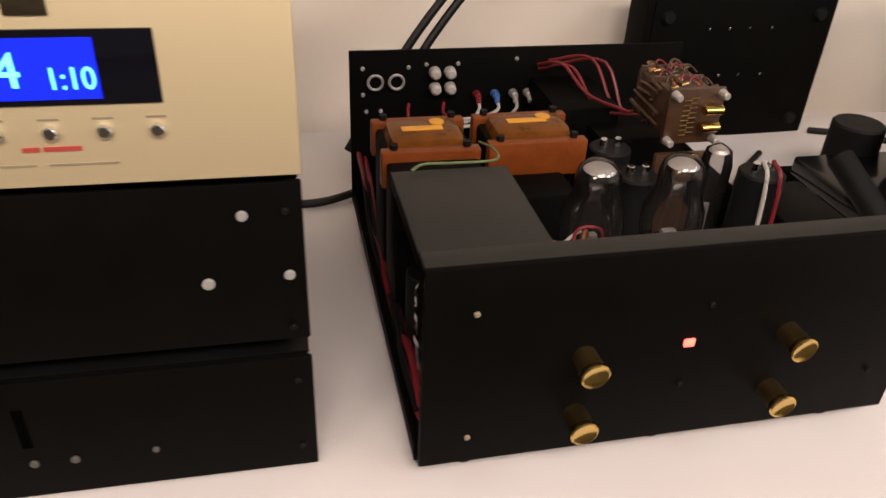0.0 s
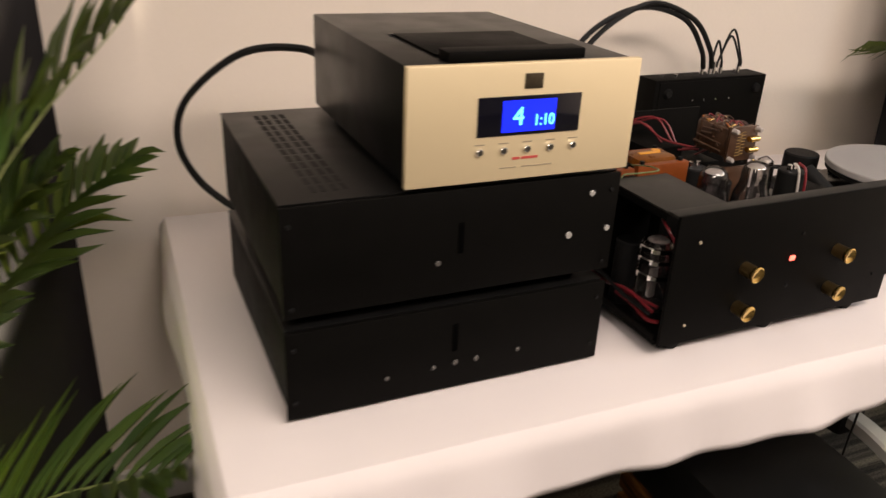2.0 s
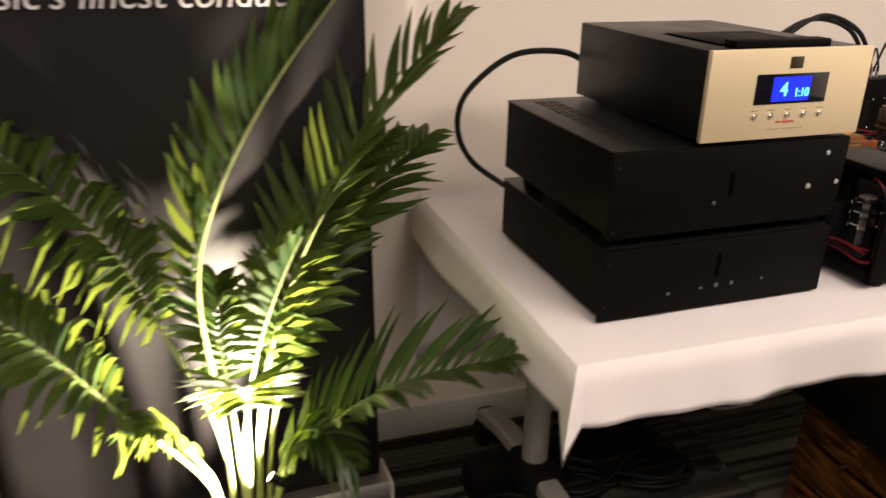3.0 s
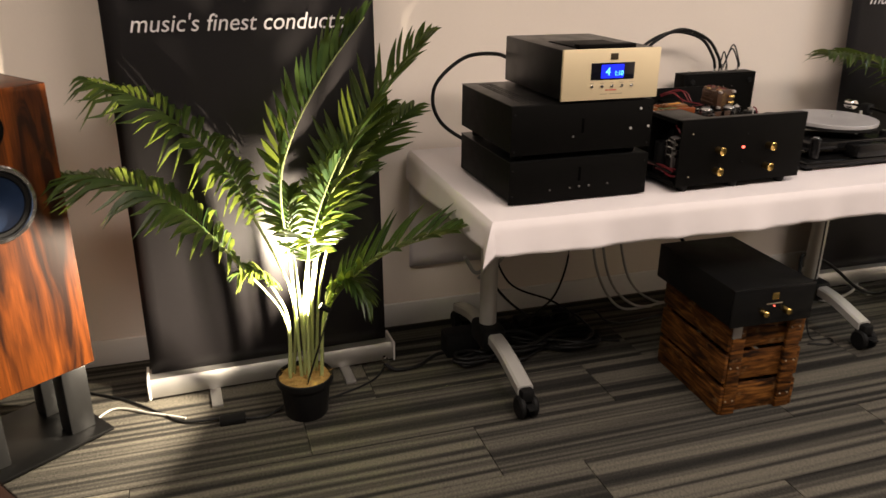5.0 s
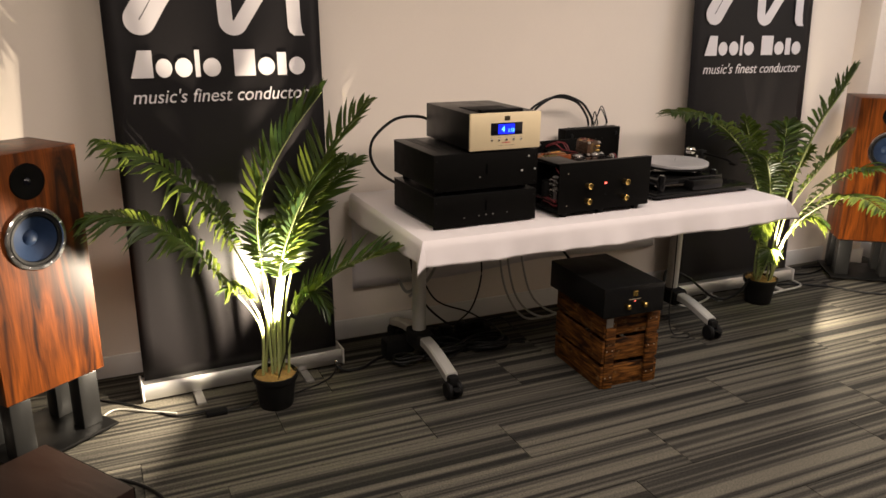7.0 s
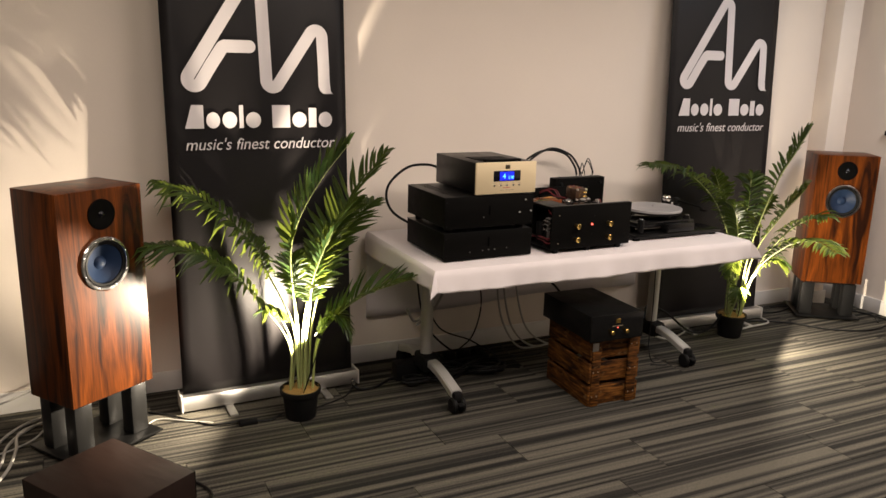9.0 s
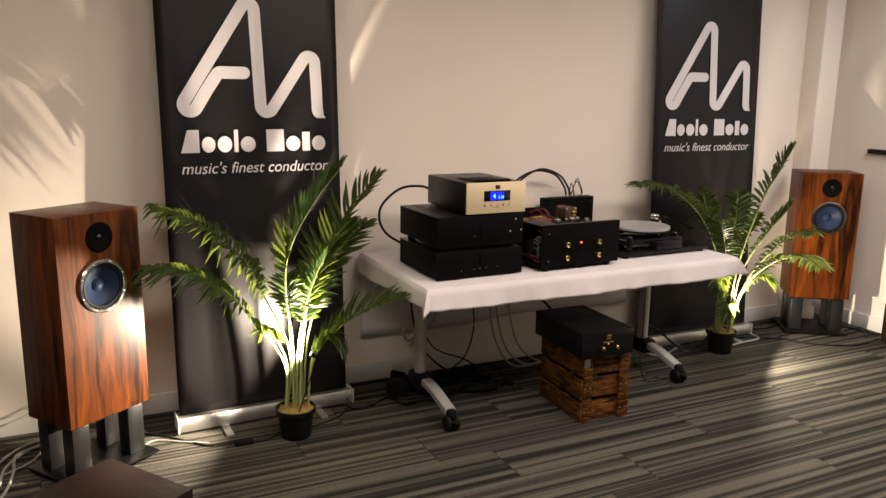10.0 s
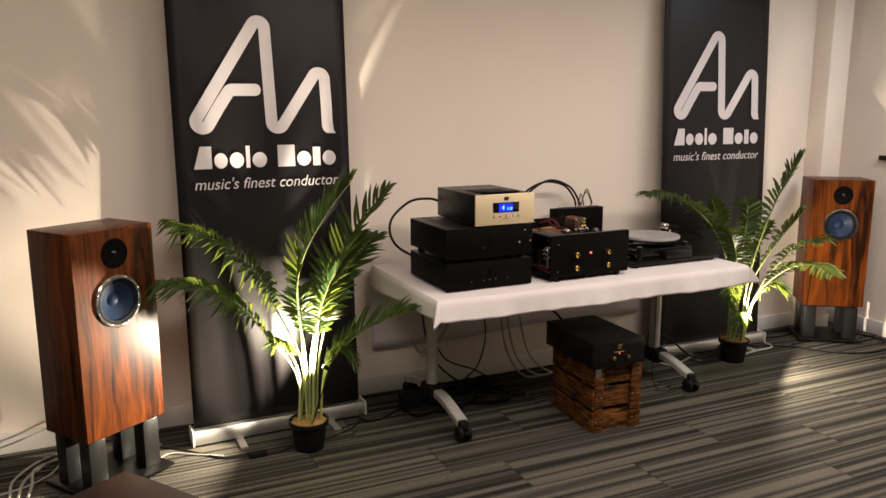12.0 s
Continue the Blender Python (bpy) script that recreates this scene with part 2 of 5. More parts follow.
def box(x0, y0, z0, x1, y1, z1, bevel=0.0, bm=None, seg=2):
    b = bmesh.new()
    bmesh.ops.create_cube(b, size=1)
    for v in b.verts:
        v.co = (x0 + (v.co.x + 0.5) * (x1 - x0), y0 + (v.co.y + 0.5) * (y1 - y0), z0 + (v.co.z + 0.5) * (z1 - z0))
    if bevel:
        bmesh.ops.bevel(b, geom=b.edges, offset=bevel, segments=seg, affect="EDGES", profile=0.5)
    return join(bm, b)


def join(bm, b):
    if bm is None:
        return b
    me = bpy.data.meshes.new("tmp")
    b.to_mesh(me)
    b.free()
    bm.from_mesh(me)
    bpy.data.meshes.remove(me)
    return bm


def lathe(profile, seg=24, bm=None, m=None, loop=False):
    """A turned body round z from (radius, height) pairs."""
    b = bmesh.new()
    rings = []
    for r, z in profile:
        if r < 1e-5:
            rings.append([b.verts.new((0, 0, z))])
        else:
            rings.append([b.verts.new((r * math.cos(2 * math.pi * i / seg), r * math.sin(2 * math.pi * i / seg), z)) for i in range(seg)])
    for a, c in zip(rings, rings[1:] + (rings[:1] if loop else [])):
        for i in range(seg):
            j = (i + 1) % seg
            if len(a) == 1 and len(c) > 1:
                b.faces.new((a[0], c[i], c[j]))
            elif len(c) == 1 and len(a) > 1:
                b.faces.new((a[i], a[j], c[0]))
            elif len(a) > 1:
                b.faces.new((a[i], a[j], c[j], c[i]))
    for ring in () if loop else (rings[0], rings[-1]):
        if len(ring) > 1:
            b.faces.new(ring)
    if m is not None:
        b.transform(m)
    return join(bm, b)


def rod(p, q, r, r2=None, seg=16, bm=None, bevel=0.0):
    """A round bar from p to q."""
    p, q = Vector(p), Vector(q)
    h = (q - p).length
    r2 = r if r2 is None else r2
    prof = [(0, 0), (r - bevel, 0), (r, bevel), (r2, h - bevel), (r2 - bevel, h), (0, h)] if bevel else [(0, 0), (r, 0), (r2, h), (0, h)]
    m = Matrix.Translation(p) @ (q - p).to_track_quat("Z", "Y").to_matrix().to_4x4()
    return lathe(prof, seg, bm, m)


def smooth_line(points, steps=8):
    """A Catmull-Rom line through the points."""
    pts = [Vector(p) for p in points]
    pts = [2 * pts[0] - pts[1]] + pts + [2 * pts[-1] - pts[-2]]
    out = []
    for i in range(1, len(pts) - 2):
        a, b, c, d = pts[i - 1:i + 3]
        for k in range(steps):
            t = k / steps
            out.append(0.5 * ((2 * b) + (c - a) * t + (2 * a - 5 * b + 4 * c - d) * t * t + (3 * b - a - 3 * c + d) * t ** 3))
    out.append(pts[-2])
    return out


def tube(points, r, seg=8, bm=None, steps=8, taper=1.0):
    line = smooth_line(points, steps)
    b = bmesh.new()
    rings = []
    up = Vector((0.13, 0.27, 1)).normalized()
    for i, p in enumerate(line):
        t = (line[min(i + 1, len(line) - 1)] - line[max(i - 1, 0)]).normalized()
        side = t.cross(up)
        if side.length < 0.05:
            side = t.cross(Vector((1, 0.1, 0)))
        side.normalize()
        top = side.cross(t)
        rr = r * (1 + (taper - 1) * i / (len(line) - 1))
        rings.append([b.verts.new(p + rr * (math.cos(2 * math.pi * k / seg) * side + math.sin(2 * math.pi * k / seg) * top)) for k in range(seg)])
    for a, c in zip(rings, rings[1:]):
        for k in range(seg):
            b.faces.new((a[k], a[(k + 1) % seg], c[(k + 1) % seg], c[k]))
    b.faces.new(rings[0])
    b.faces.new(rings[-1])
    return join(bm, b)


def words(text, size, material, parent, at, shear=0.0, width=None, label="", name="lettering"):
    """Flat lettering in the built-in font on the local xz plane, fitted to a width."""
    cu = bpy.data.curves.new(name, "FONT")
    cu.body, cu.size, cu.shear, cu.extrude = text, size, shear, 0.0004
    cu.materials.append(material)
    ob = new(name, cu)
    ob.parent = parent
    ob.matrix_basis = at @ pose(0, 0, 0, 90, 0, 0)
    if width:
        bpy.context.view_layer.update()
        k = width / max(0.001, ob.dimensions.x)
        ob.scale = (k, 1, 1)
    if label:
        tagged(ob, label)
    return ob


# ---- room ----
WY, WX0, WX1, WB, CEIL = 1.19, -3.3, 2.90, -4.6, 2.5
T = 0.12
solid("wall_north", box(WX0 - T, WY, 0, WX1 + T, WY + T, CEIL), M_WALL, "cream painted plaster wall behind the table", "wall", kind="structure")
solid("wall_east", box(WX1, WB, 0, WX1 + T, WY, CEIL), M_WALL, "pale painted side wall", "wall", kind="structure")
solid("wall_west", box(WX0 - T, WB, 0, WX0, WY, CEIL), M_WALL_UNSEEN, "unseen side wall, coloured dark to cut reflected light", "wall", kind="structure")
solid("wall_south", box(WX0 - T, WB - T, 0, WX1 + T, WB, CEIL), M_WALL_UNSEEN, "unseen rear wall, coloured dark to cut reflected light", "wall", kind="structure")
solid("ceiling", box(WX0 - T, WB - T, CEIL, WX1 + T, WY + T, CEIL + 0.1), M_CEIL, "plain white ceiling", "ceiling", kind="structure")
solid("wall_column", box(2.56, 1.054, 0, 2.735, WY - 0.001, CEIL - 0.001, 0.002), M_WALL, "boxed-in corner column painted like the wall", "column", kind="structure")
sk = box(WX0, WY - 0.016, 0, 2.558, WY - 0.001, 0.095, 0.003)
sk = box(2.545, 1.038, 0, 2.750, 1.053, 0.095, 0.003, bm=sk)
solid("baseboard", sk, M_SKIRT, "white painted skirting board along the wall", "baseboard", kind="structure")
sk = box(WX1 - 0.016, WB, 0, WX1 - 0.001, WY - 0.001, 0.095, 0.003)
solid("baseboard", sk, M_SKIRT, "white painted skirting board along the wall", "baseboard", kind="structure")
floor = solid("floor", box(WX0 - T, WB - T, -0.12, WX1 + T, WY + T, -0.006), M_RUBBER, "dark floor with striped grey carpet planks", "floor", kind="structure")

# ---- table and cloth ----
TX0, TX1, TY0, TY1, TZ = -0.555, 1.185, 0.322, 1.135, 0.712


def folding_table():
    t = thing("folding_table", pose(0, 0, 0), "flip-top folding table with silver legs on black castors", "table")
    part("tabletop", box(TX0 + 0.012, TY0 + 0.012, TZ - 0.030, TX1 - 0.012, TY1 - 0.012, TZ - 0.004, 0.003), M_SKIRT, t)
    for x, fy in ((-0.37, 0.43), (1.02, 0.475)):
        yc = 0.80
        part("leg", rod((x, yc, 0.14), (x, yc, TZ - 0.03), 0.030, seg=20), M_LEG, t, "silver painted round table leg")
        hub = box(x - 0.045, yc - 0.075, 0.085, x + 0.045, yc + 0.06, 0.165, 0.018)
        part("hub", hub, M_RUBBER, t, "black plastic leg joint")
        for s, yend in ((-1, fy + 0.03), (1, 1.10)):
            line = [(x, yc + s * 0.03, 0.135), (x, (yc + yend) / 2, 0.125), (x, yend, 0.085)]
            b = bmesh.new()
            pts = smooth_line(line, 6)
            rings = []
            for p in pts:
                w, h = 0.026, 0.019
                rings.append([b.verts.new(p + Vector((dx * w, 0, dz * h))) for dx, dz in ((-1, -.7), (-.7, -1), (.7, -1), (1, -.7), (1, .7), (.7, 1), (-.7, 1), (-1, .7))])
            for a, c in zip(rings, rings[1:]):
                for k in range(8):
                    b.faces.new((a[k], a[(k + 1) % 8], c[(k + 1) % 8], c[k]))
            b.faces.new(rings[0]), b.faces.new(rings[-1])
            foot = part("foot_bar", b, M_LEG, t, "silver painted foot bar")
            cst = part("castor", box(x - 0.022, yend - 0.028, 0.055, x + 0.022, yend + 0.022, 0.098, 0.009), M_RUBBER, t, "black twin-wheel castor")
            for dx in (-0.021, 0.021):
                part("wheel", rod((x + dx - 0.011, yend - 0.012, 0.037), (x + dx + 0.011, yend - 0.012, 0.037), 0.037, seg=24, bevel=0.006), M_RUBBER, cst)
            part("brake_tab", box(x - 0.014, yend - 0.066, 0.048, x + 0.014, yend - 0.03, 0.055, 0.002), M_RUBBER, cst)


folding_table()


def tablecloth():
    """The white cloth: flat on top, short uneven drops in front and at the ends, a long one at the back."""
    b = bmesh.new()
    nx, ny, drop_n = 96, 46, 9
    xs = [TX0 + (TX1 - TX0) * i / nx for i in range(nx + 1)]
    ys = [TY0 + (TY1 - TY0) * j / ny for j in range(ny + 1)]
    top = {}
    for i, x in enumerate(xs):
        for j, y in enumerate(ys):
            z = TZ + 0.0013 * noise.noise((x * 6, y * 6, 0.3)) + 0.0010 * noise.noise((x * 19, y * 15, 2)) + 0.0007 * noise.noise((x * 44, y * 37, 5)) + 0.0016 * max(0.0, 1 - abs(x - 0.33 - 0.02 * math.sin(7 * y)) / 0.012) + 0.0013 * max(0.0, 1 - abs(y - 0.50 + 0.01 * math.sin(5 * x)) / 0.010)
            top[i, j] = b.verts.new((x, y, z))
    for i in range(nx):
        for j in range(ny):
            b.faces.new((top[i, j], top[i + 1, j], top[i + 1, j + 1], top[i, j + 1]))

    def hang(ids, out, fall, wave):
        prev, rows = ids, [ids]
        for k in range(1, drop_n + 1):
            row = []
            f = k / drop_n
            for n_, v in enumerate(ids):
                s = n_ / (len(ids) - 1)
                h = fall(s)
                o = 0.004 + 0.012 * f + wave(s) * f
                round_ = 0.006 * min(1, f * 6)
                row.append(b.verts.new((v.co.x + out[0] * (o + round_), v.co.y + out[1] * (o + round_), v.co.z - 0.004 * min(1, f * 4) - h * f)))
            for n_ in range(len(ids) - 1):
                b.faces.new((prev[n_], prev[n_ + 1], row[n_ + 1], row[n_]))
            prev = row
            rows.append(row)
        return rows

    front = [top[i, 0] for i in range(nx + 1)]
    back = [top[i, ny] for i in range(nx + 1)]
    left = [top[0, j] for j in range(ny + 1)]
    right = [top[nx, j] for j in range(ny + 1)]
    cols = {}
    for tag, ids, out, fall, wave in (
        ("f", front, (0, -1), lambda s: 0.096 - 0.012 * abs(s - 0.5) * 2 + 0.003 * math.sin(9 * s), lambda s: 0.007 * math.sin(17 * s) + 0.004 * math.sin(41 * s + 1) + 0.003 * math.sin(83 * s)),
        ("b", back, (0, 1), lambda s: 0.455 - 0.02 * s + 0.01 * math.sin(8 * s), lambda s: 0.008 * math.sin(13 * s)),
        ("l", left, (-1, 0), lambda s: 0.070 + 0.03 * s, lambda s: 0.006 * math.sin(11 * s)),
        ("r", right, (1, 0), lambda s: 0.075 + 0.02 * s, lambda s: 0.006 * math.sin(9 * s))):
        cols[tag] = hang(ids, out, fall, wave)
    # folded corner flaps: the spare cloth between two drops runs out to a hanging tip
    for corner, ra, rb, ia, ib, tip in ((top[0, 0], cols["l"], cols["f"], 0, 0, (-0.612, 0.240, 0.606)), (top[nx, 0], cols["f"], cols["r"], -1, 0, (1.215, 0.255, 0.630))):
        mids = [corner]
        for k in range(1, drop_n + 1):
            f = k / drop_n
            mids.append(b.verts.new(corner.co + (Vector(tip) - corner.co) * f + Vector((0, 0, 0.010 * math.sin(math.pi * f)))))
        for k in range(drop_n):
            for other, idx, flip in ((ra, ia, False), (rb, ib, True)):
                a0, a1 = other[k][idx], other[k + 1][idx]
                q = [mids[k], mids[k + 1], a1, a0] if k else [mids[0], mids[1], a1]
                b.faces.new(q[::-1] if flip else q)
    ob = solid("tablecloth", b, M_CLOTH, "plain white cotton cloth draped over the table", "tablecloth")
    sol = ob.modifiers.new("thickness", "SOLIDIFY")
    sol.thickness, sol.offset = 0.0018, 1
    return ob


tablecloth()

# ---- hi-fi stack on the table ----


def stud(x, y, z, r, mat, parent, name="screw"):
    part(name, rod((x, y + 0.001, z), (x, y - 0.0022, z), r, seg=10, bevel=0.0005), mat, parent)


def amplifier(m, label, dots, slot_z, h, f=0.012):
    a = thing("amplifier", m, label, "amplifier", "stacked amplifiers")
    w, d = 0.436, 0.398
    part("case", box(0.003, 0.006, f, w - 0.003, d, h - 0.0015, 0.0025), M_BLACK, a)
    part("front_panel", box(0, 0, f - 0.006, w, 0.0055, h, 0.0015), M_BLACK, a, "matt black metal front panel")
    part("lid", box(0.002, 0.0075, h - 0.0012, w - 0.002, d + 0.001, h + 0.0012, 0.0006), M_BLACK_TOP, a, "black lacquered lid")
    for x in (0.04, w - 0.04):
        for y in (0.05, d - 0.05):
            part("foot", lathe([(0, 0), (0.016, 0), (0.018, 0.003), (0.018, f + 0.002), (0, f + 0.002)], 16), M_RUBBER, a, at=pose(x, y, 0))
    for x, z, r, mt in dots:
        stud(x, 0, z, r, mt, a)
    part("slot", box(0.216 - 0.004, -0.0008, slot_z - 0.02, 0.216 + 0.004, 0.003, slot_z + 0.02, 0.001), M_HOLE_SHADE, a, "narrow slot drawn as a near-black strip")
    for x in (0.01, w - 0.012):
        for z in (0.03, h - 0.022):
            stud(x, 0, z, 0.0028, M_RUBBER, a)
    return a


AX, AY = -0.470, 0.423
low = amplifier(pose(AX, AY, 0.7135, 0, 0, 0.8), "black metal power amplifier with plain front on the white cloth",
                [(0.125, 0.0395, 0.0030, M_DULLDOT), (0.187, 0.0415, 0.0030, M_DULLDOT), (0.217, 0.0435, 0.0036, M_DULLDOT), (0.247, 0.0435, 0.0036, M_DULLDOT), (0.308, 0.0445, 0.0028, M_DULLDOT)], 0.080, 0.125)
high = amplifier(pose(AX, AY, 0.8400, 0, 0, 0.8), "black metal power amplifier stacked on another one",
                 [(0.395, 0.129, 0.0040, M_WHITELED), (0.424, 0.078, 0.0040, M_WHITELED), (0.367, 0.075, 0.0046, M_WHITELED), (0.187, 0.062, 0.0034, M_DULLDOT)], 0.091, 0.153, 0.024)
# rows of vent slots in the upper lid, their shaded insides drawn as black strips
for r in range(12):
    for c in range(4):
        x, y = 0.045 + c * 0.0115 + 0.002 * (c // 2), 0.035 + r * 0.0285
        part("vent_slot", box(x, y, 0.1535, x + 0.0068, y + 0.021, 0.1546), M_RUBBER, high)


def cd_player():
    c = thing("cd_player", pose(-0.330, 0.421, 0.995, 0, 0, 0.6), "black CD player with champagne front and blue display", "CD player")
    w, d, h = 0.297, 0.40, 0.142
    part("case", box(0.004, 0.008, 0.006, w - 0.004, d, h - 0.002, 0.0025), M_BLACK_TOP, c)
    part("front_panel", box(0, -0.002, 0.006, w, 0.0075, h, 0.0018), M_CHAMP, c, "thick champagne-gold front panel")
    for x in (0.035, w - 0.035):
        for y in (0.05, d - 0.05):
            part("foot", lathe([(0, 0), (0.014, 0), (0.016, 0.002), (0.016, 0.008), (0, 0.008)], 16), M_RUBBER, c, at=pose(x, y, 0))
    part("drawer_lid", box(0.055, 0.055, h - 0.0015, 0.225, 0.195, h + 0.0015, 0.0008), M_BLACK, c, "sliding black loading lid")
    part("lid_gap", box(0.050, 0.196, h - 0.0015, 0.230, 0.200, h + 0.0005), M_DISPLAY, c)
    part("lid_handle", box(0.055, 0.018, h - 0.002, 0.230, 0.048, h + 0.010, 0.002), M_BLACK, c, "black lid handle")
    win = part("display_window", box(0.0845, -0.0032, 0.0600, 0.2175, -0.001, 0.1052, 0.0006), M_DISPLAY, c, "black glass display window")
    part("screen", box(0.115, -0.0038, 0.0640, 0.184, -0.003, 0.1005), M_BLUE, win, "lit blue screen")
    words("4", 0.030, M_CYAN, win, pose(0.128, -0.0045, 0.072), label="cyan track number")
    words("1:10", 0.019, M_CYAN, win, pose(0.155, -0.0045, 0.0705), width=0.024, label="cyan track time")
    part("badge", box(0.141, -0.0034, 0.113, 0.164, -0.0015, 0.130, 0.0005), M_BRONZE, c, "small dark square badge")
    for k in range(5):
        x = 0.089 + k * 0.0307
        part("button", rod((x, -0.0015, 0.043), (x, -0.0062, 0.043), 0.0042, seg=16, bevel=0.0008), M_CHROME, c, "small round silver button")
        part("button_caption", box(x - 0.006, -0.0026, 0.0505, x + 0.006, -0.0019, 0.0518), M_GREYTXT, c)
    for x0, x1 in ((0.132, 0.142), (0.144, 0.166)):
        part("printed_line", box(x0, -0.0026, 0.0305, x1, -0.0019, 0.0335), M_REDTXT, c, "red printed line")
    for x0, x1 in ((0.117, 0.138), (0.145, 0.186)):
        part("printed_line", box(x0, -0.0026, 0.0208, x1, -0.0019, 0.0222), M_GREYTXT, c)
    return c


M_BRONZE = surface("dark_bronze_badge", (0.07, 0.055, 0.035), 0.35, metal=0.6, scale=200, vary=0.3, bump=0.1)
cd_player()


def standing_unit():
    """A flat unit stood on its edge at the back of the table, sockets upwards."""
    u = thing("preamplifier", pose(0.498, 1.057, 0.7125, 0, 0, 2), "black phono unit stood on edge with cables plugged in on top", "preamplifier")
    w, d, h = 0.330, 0.062, 0.236
    part("case", box(0, 0, 0, w, d, h, 0.002), M_BLACK, u)
    part("base_cover", box(0.012, -0.002, 0.006, w - 0.004, 0.002, h - 0.006, 0.0008), M_BLACK, u, "black base cover with screws")
    for x in (0.035, w - 0.03):
        for z in (0.03, h - 0.03):
            part("foot", rod((x, -0.001, z), (x, -0.010, z), 0.011, 0.009, 14, bevel=0.001), M_RUBBER, u)
    for x in (0.11, 0.145, 0.18, 0.22):
        for z in (0.11, h - 0.05):
            stud(x, -0.002, z, 0.002, M_CHROME, u)
    for x, s in ((0.154, 0.028), (0.176, 0.03), (0.189, 0.03), (0.209, 0.03), (0.264, 0.026)):
        pl = part("plug", rod((x, 0.03, h), (x, 0.03, h + s), 0.0055, 0.004, 12, bevel=0.0008), M_CHROME, u, "silver phono plug")
    for x, y in ((0.04, 0.03), (0.26, 0.035), (0.07, 0.02)):
        part("socket", rod((x, y, h), (x, y, h + 0.008), 0.005, seg=12), M_CHROME, u)
    return u


standing_unit()


def crate_and_box():
    cx, cy, w, d, h = 0.215, 0.268, 0.272, 0.372, 0.325
    c = thing("wooden_crate", pose(cx, cy, 0, 0, 0, -2.5), "worn brown slatted wooden crate stood on the carpet", "crate")
    th = 0.012
    slat_h = (h - 2 * 0.018) / 3
    for k in range(3):
        z0 = 0.002 + k * (slat_h + 0.018)
        j = [0.0015 * math.sin(5.1 * k + s) for s in range(4)]
        part("slat", box(0.0, 0.0, z0, th, d, z0 + slat_h, 0.002), M_CRATE, c, at=pose(j[0], 0, 0))
        part("slat", box(w - th, 0.0, z0, w, d, z0 + slat_h, 0.002), M_CRATE, c, at=pose(j[1], 0, 0))
        part("slat", box(th + 0.001, 0.012, z0, w - th - 0.001, 0.012 + th, z0 + slat_h, 0.002), M_CRATE, c)
        part("slat", box(th + 0.001, d - 0.024, z0, w - th - 0.001, d - 0.012, z0 + slat_h, 0.002), M_CRATE, c)
    for x0, x1 in ((th * 0.2 + 0.010, 0.058), (w - 0.062, w - 0.012)):
        part("corner_post", box(x0, -0.003, 0.0, x1, 0.011, h, 0.0025), M_CRATE, c, "thicker upright batten")
    for x0 in (0.012, w - 0.05):
        part("corner_post", box(x0, d - 0.012, 0, x0 + 0.038, d + 0.002, h, 0.0025), M_CRATE, c)
    part("base_board", box(th, 0.02, 0.004, w - th, d - 0.02, 0.014), M_CRATE, c)
    for k in range(4):
        part("top_slat", box(th + 0.001, 0.03 + k * 0.082, h - 0.016, w - th - 0.001, 0.10 + k * 0.082, h - 0.006, 0.002), M_CRATE, c)
    for z in (0.05, 0.17, 0.29):
        for x in (0.02, 0.045, w - 0.05, w - 0.022):
            part("nail", rod((x, -0.002, z), (x, -0.0042, z), 0.003, seg=8), M_GREYTXT, c)
    part("metal_corner", box(0.008, -0.0048, h - 0.05, 0.04, -0.002, h - 0.012, 0.001), M_ALU, c, "worn metal corner plate")

    u = thing("amplifier", pose(0.178, 0.229, 0.326, 0, 0, -1.5), "glossy black amplifier with gold knobs on the wooden crate", "amplifier")
    w, d, h = 0.287, 0.415, 0.130
    for x in (0.05, w - 0.05):
        for y in (0.06, d - 0.06):
            part("foot", rod((x, y, 0), (x, y, 0.012), 0.016, seg=14), M_RUBBER, u)
    part("case", box(0.002, 0.009, 0.010, w - 0.002, d, h - 0.001, 0.003), M_BLACK_TOP, u)
    part("front_panel", box(0, 0, 0.007, w, 0.0085, h, 0.003), M_ACRYLIC, u, "gloss black front panel")
    part("badge", box(0.133, -0.0015, 0.088, 0.157, 0.001, 0.110, 0.0005), M_GOLD, u, "small square gold badge")
    part("printed_line", box(0.117, -0.0009, 0.074, 0.173, 0.001, 0.0765), M_GREYTXT, u)
    part("indicator", rod((0.145, 0.001, 0.067), (0.145, -0.0022, 0.067), 0.0022, seg=10), M_REDLED, u, "small lit red indicator")
    for x in (0.108, 0.187):
        k = part("knob", rod((x, 0.001, 0.050), (x, -0.020, 0.050), 0.0105, 0.0095, 20, bevel=0.0015), M_GOLD, u, "polished gold knob")


crate_and_box()

# ---- loudspeakers ----


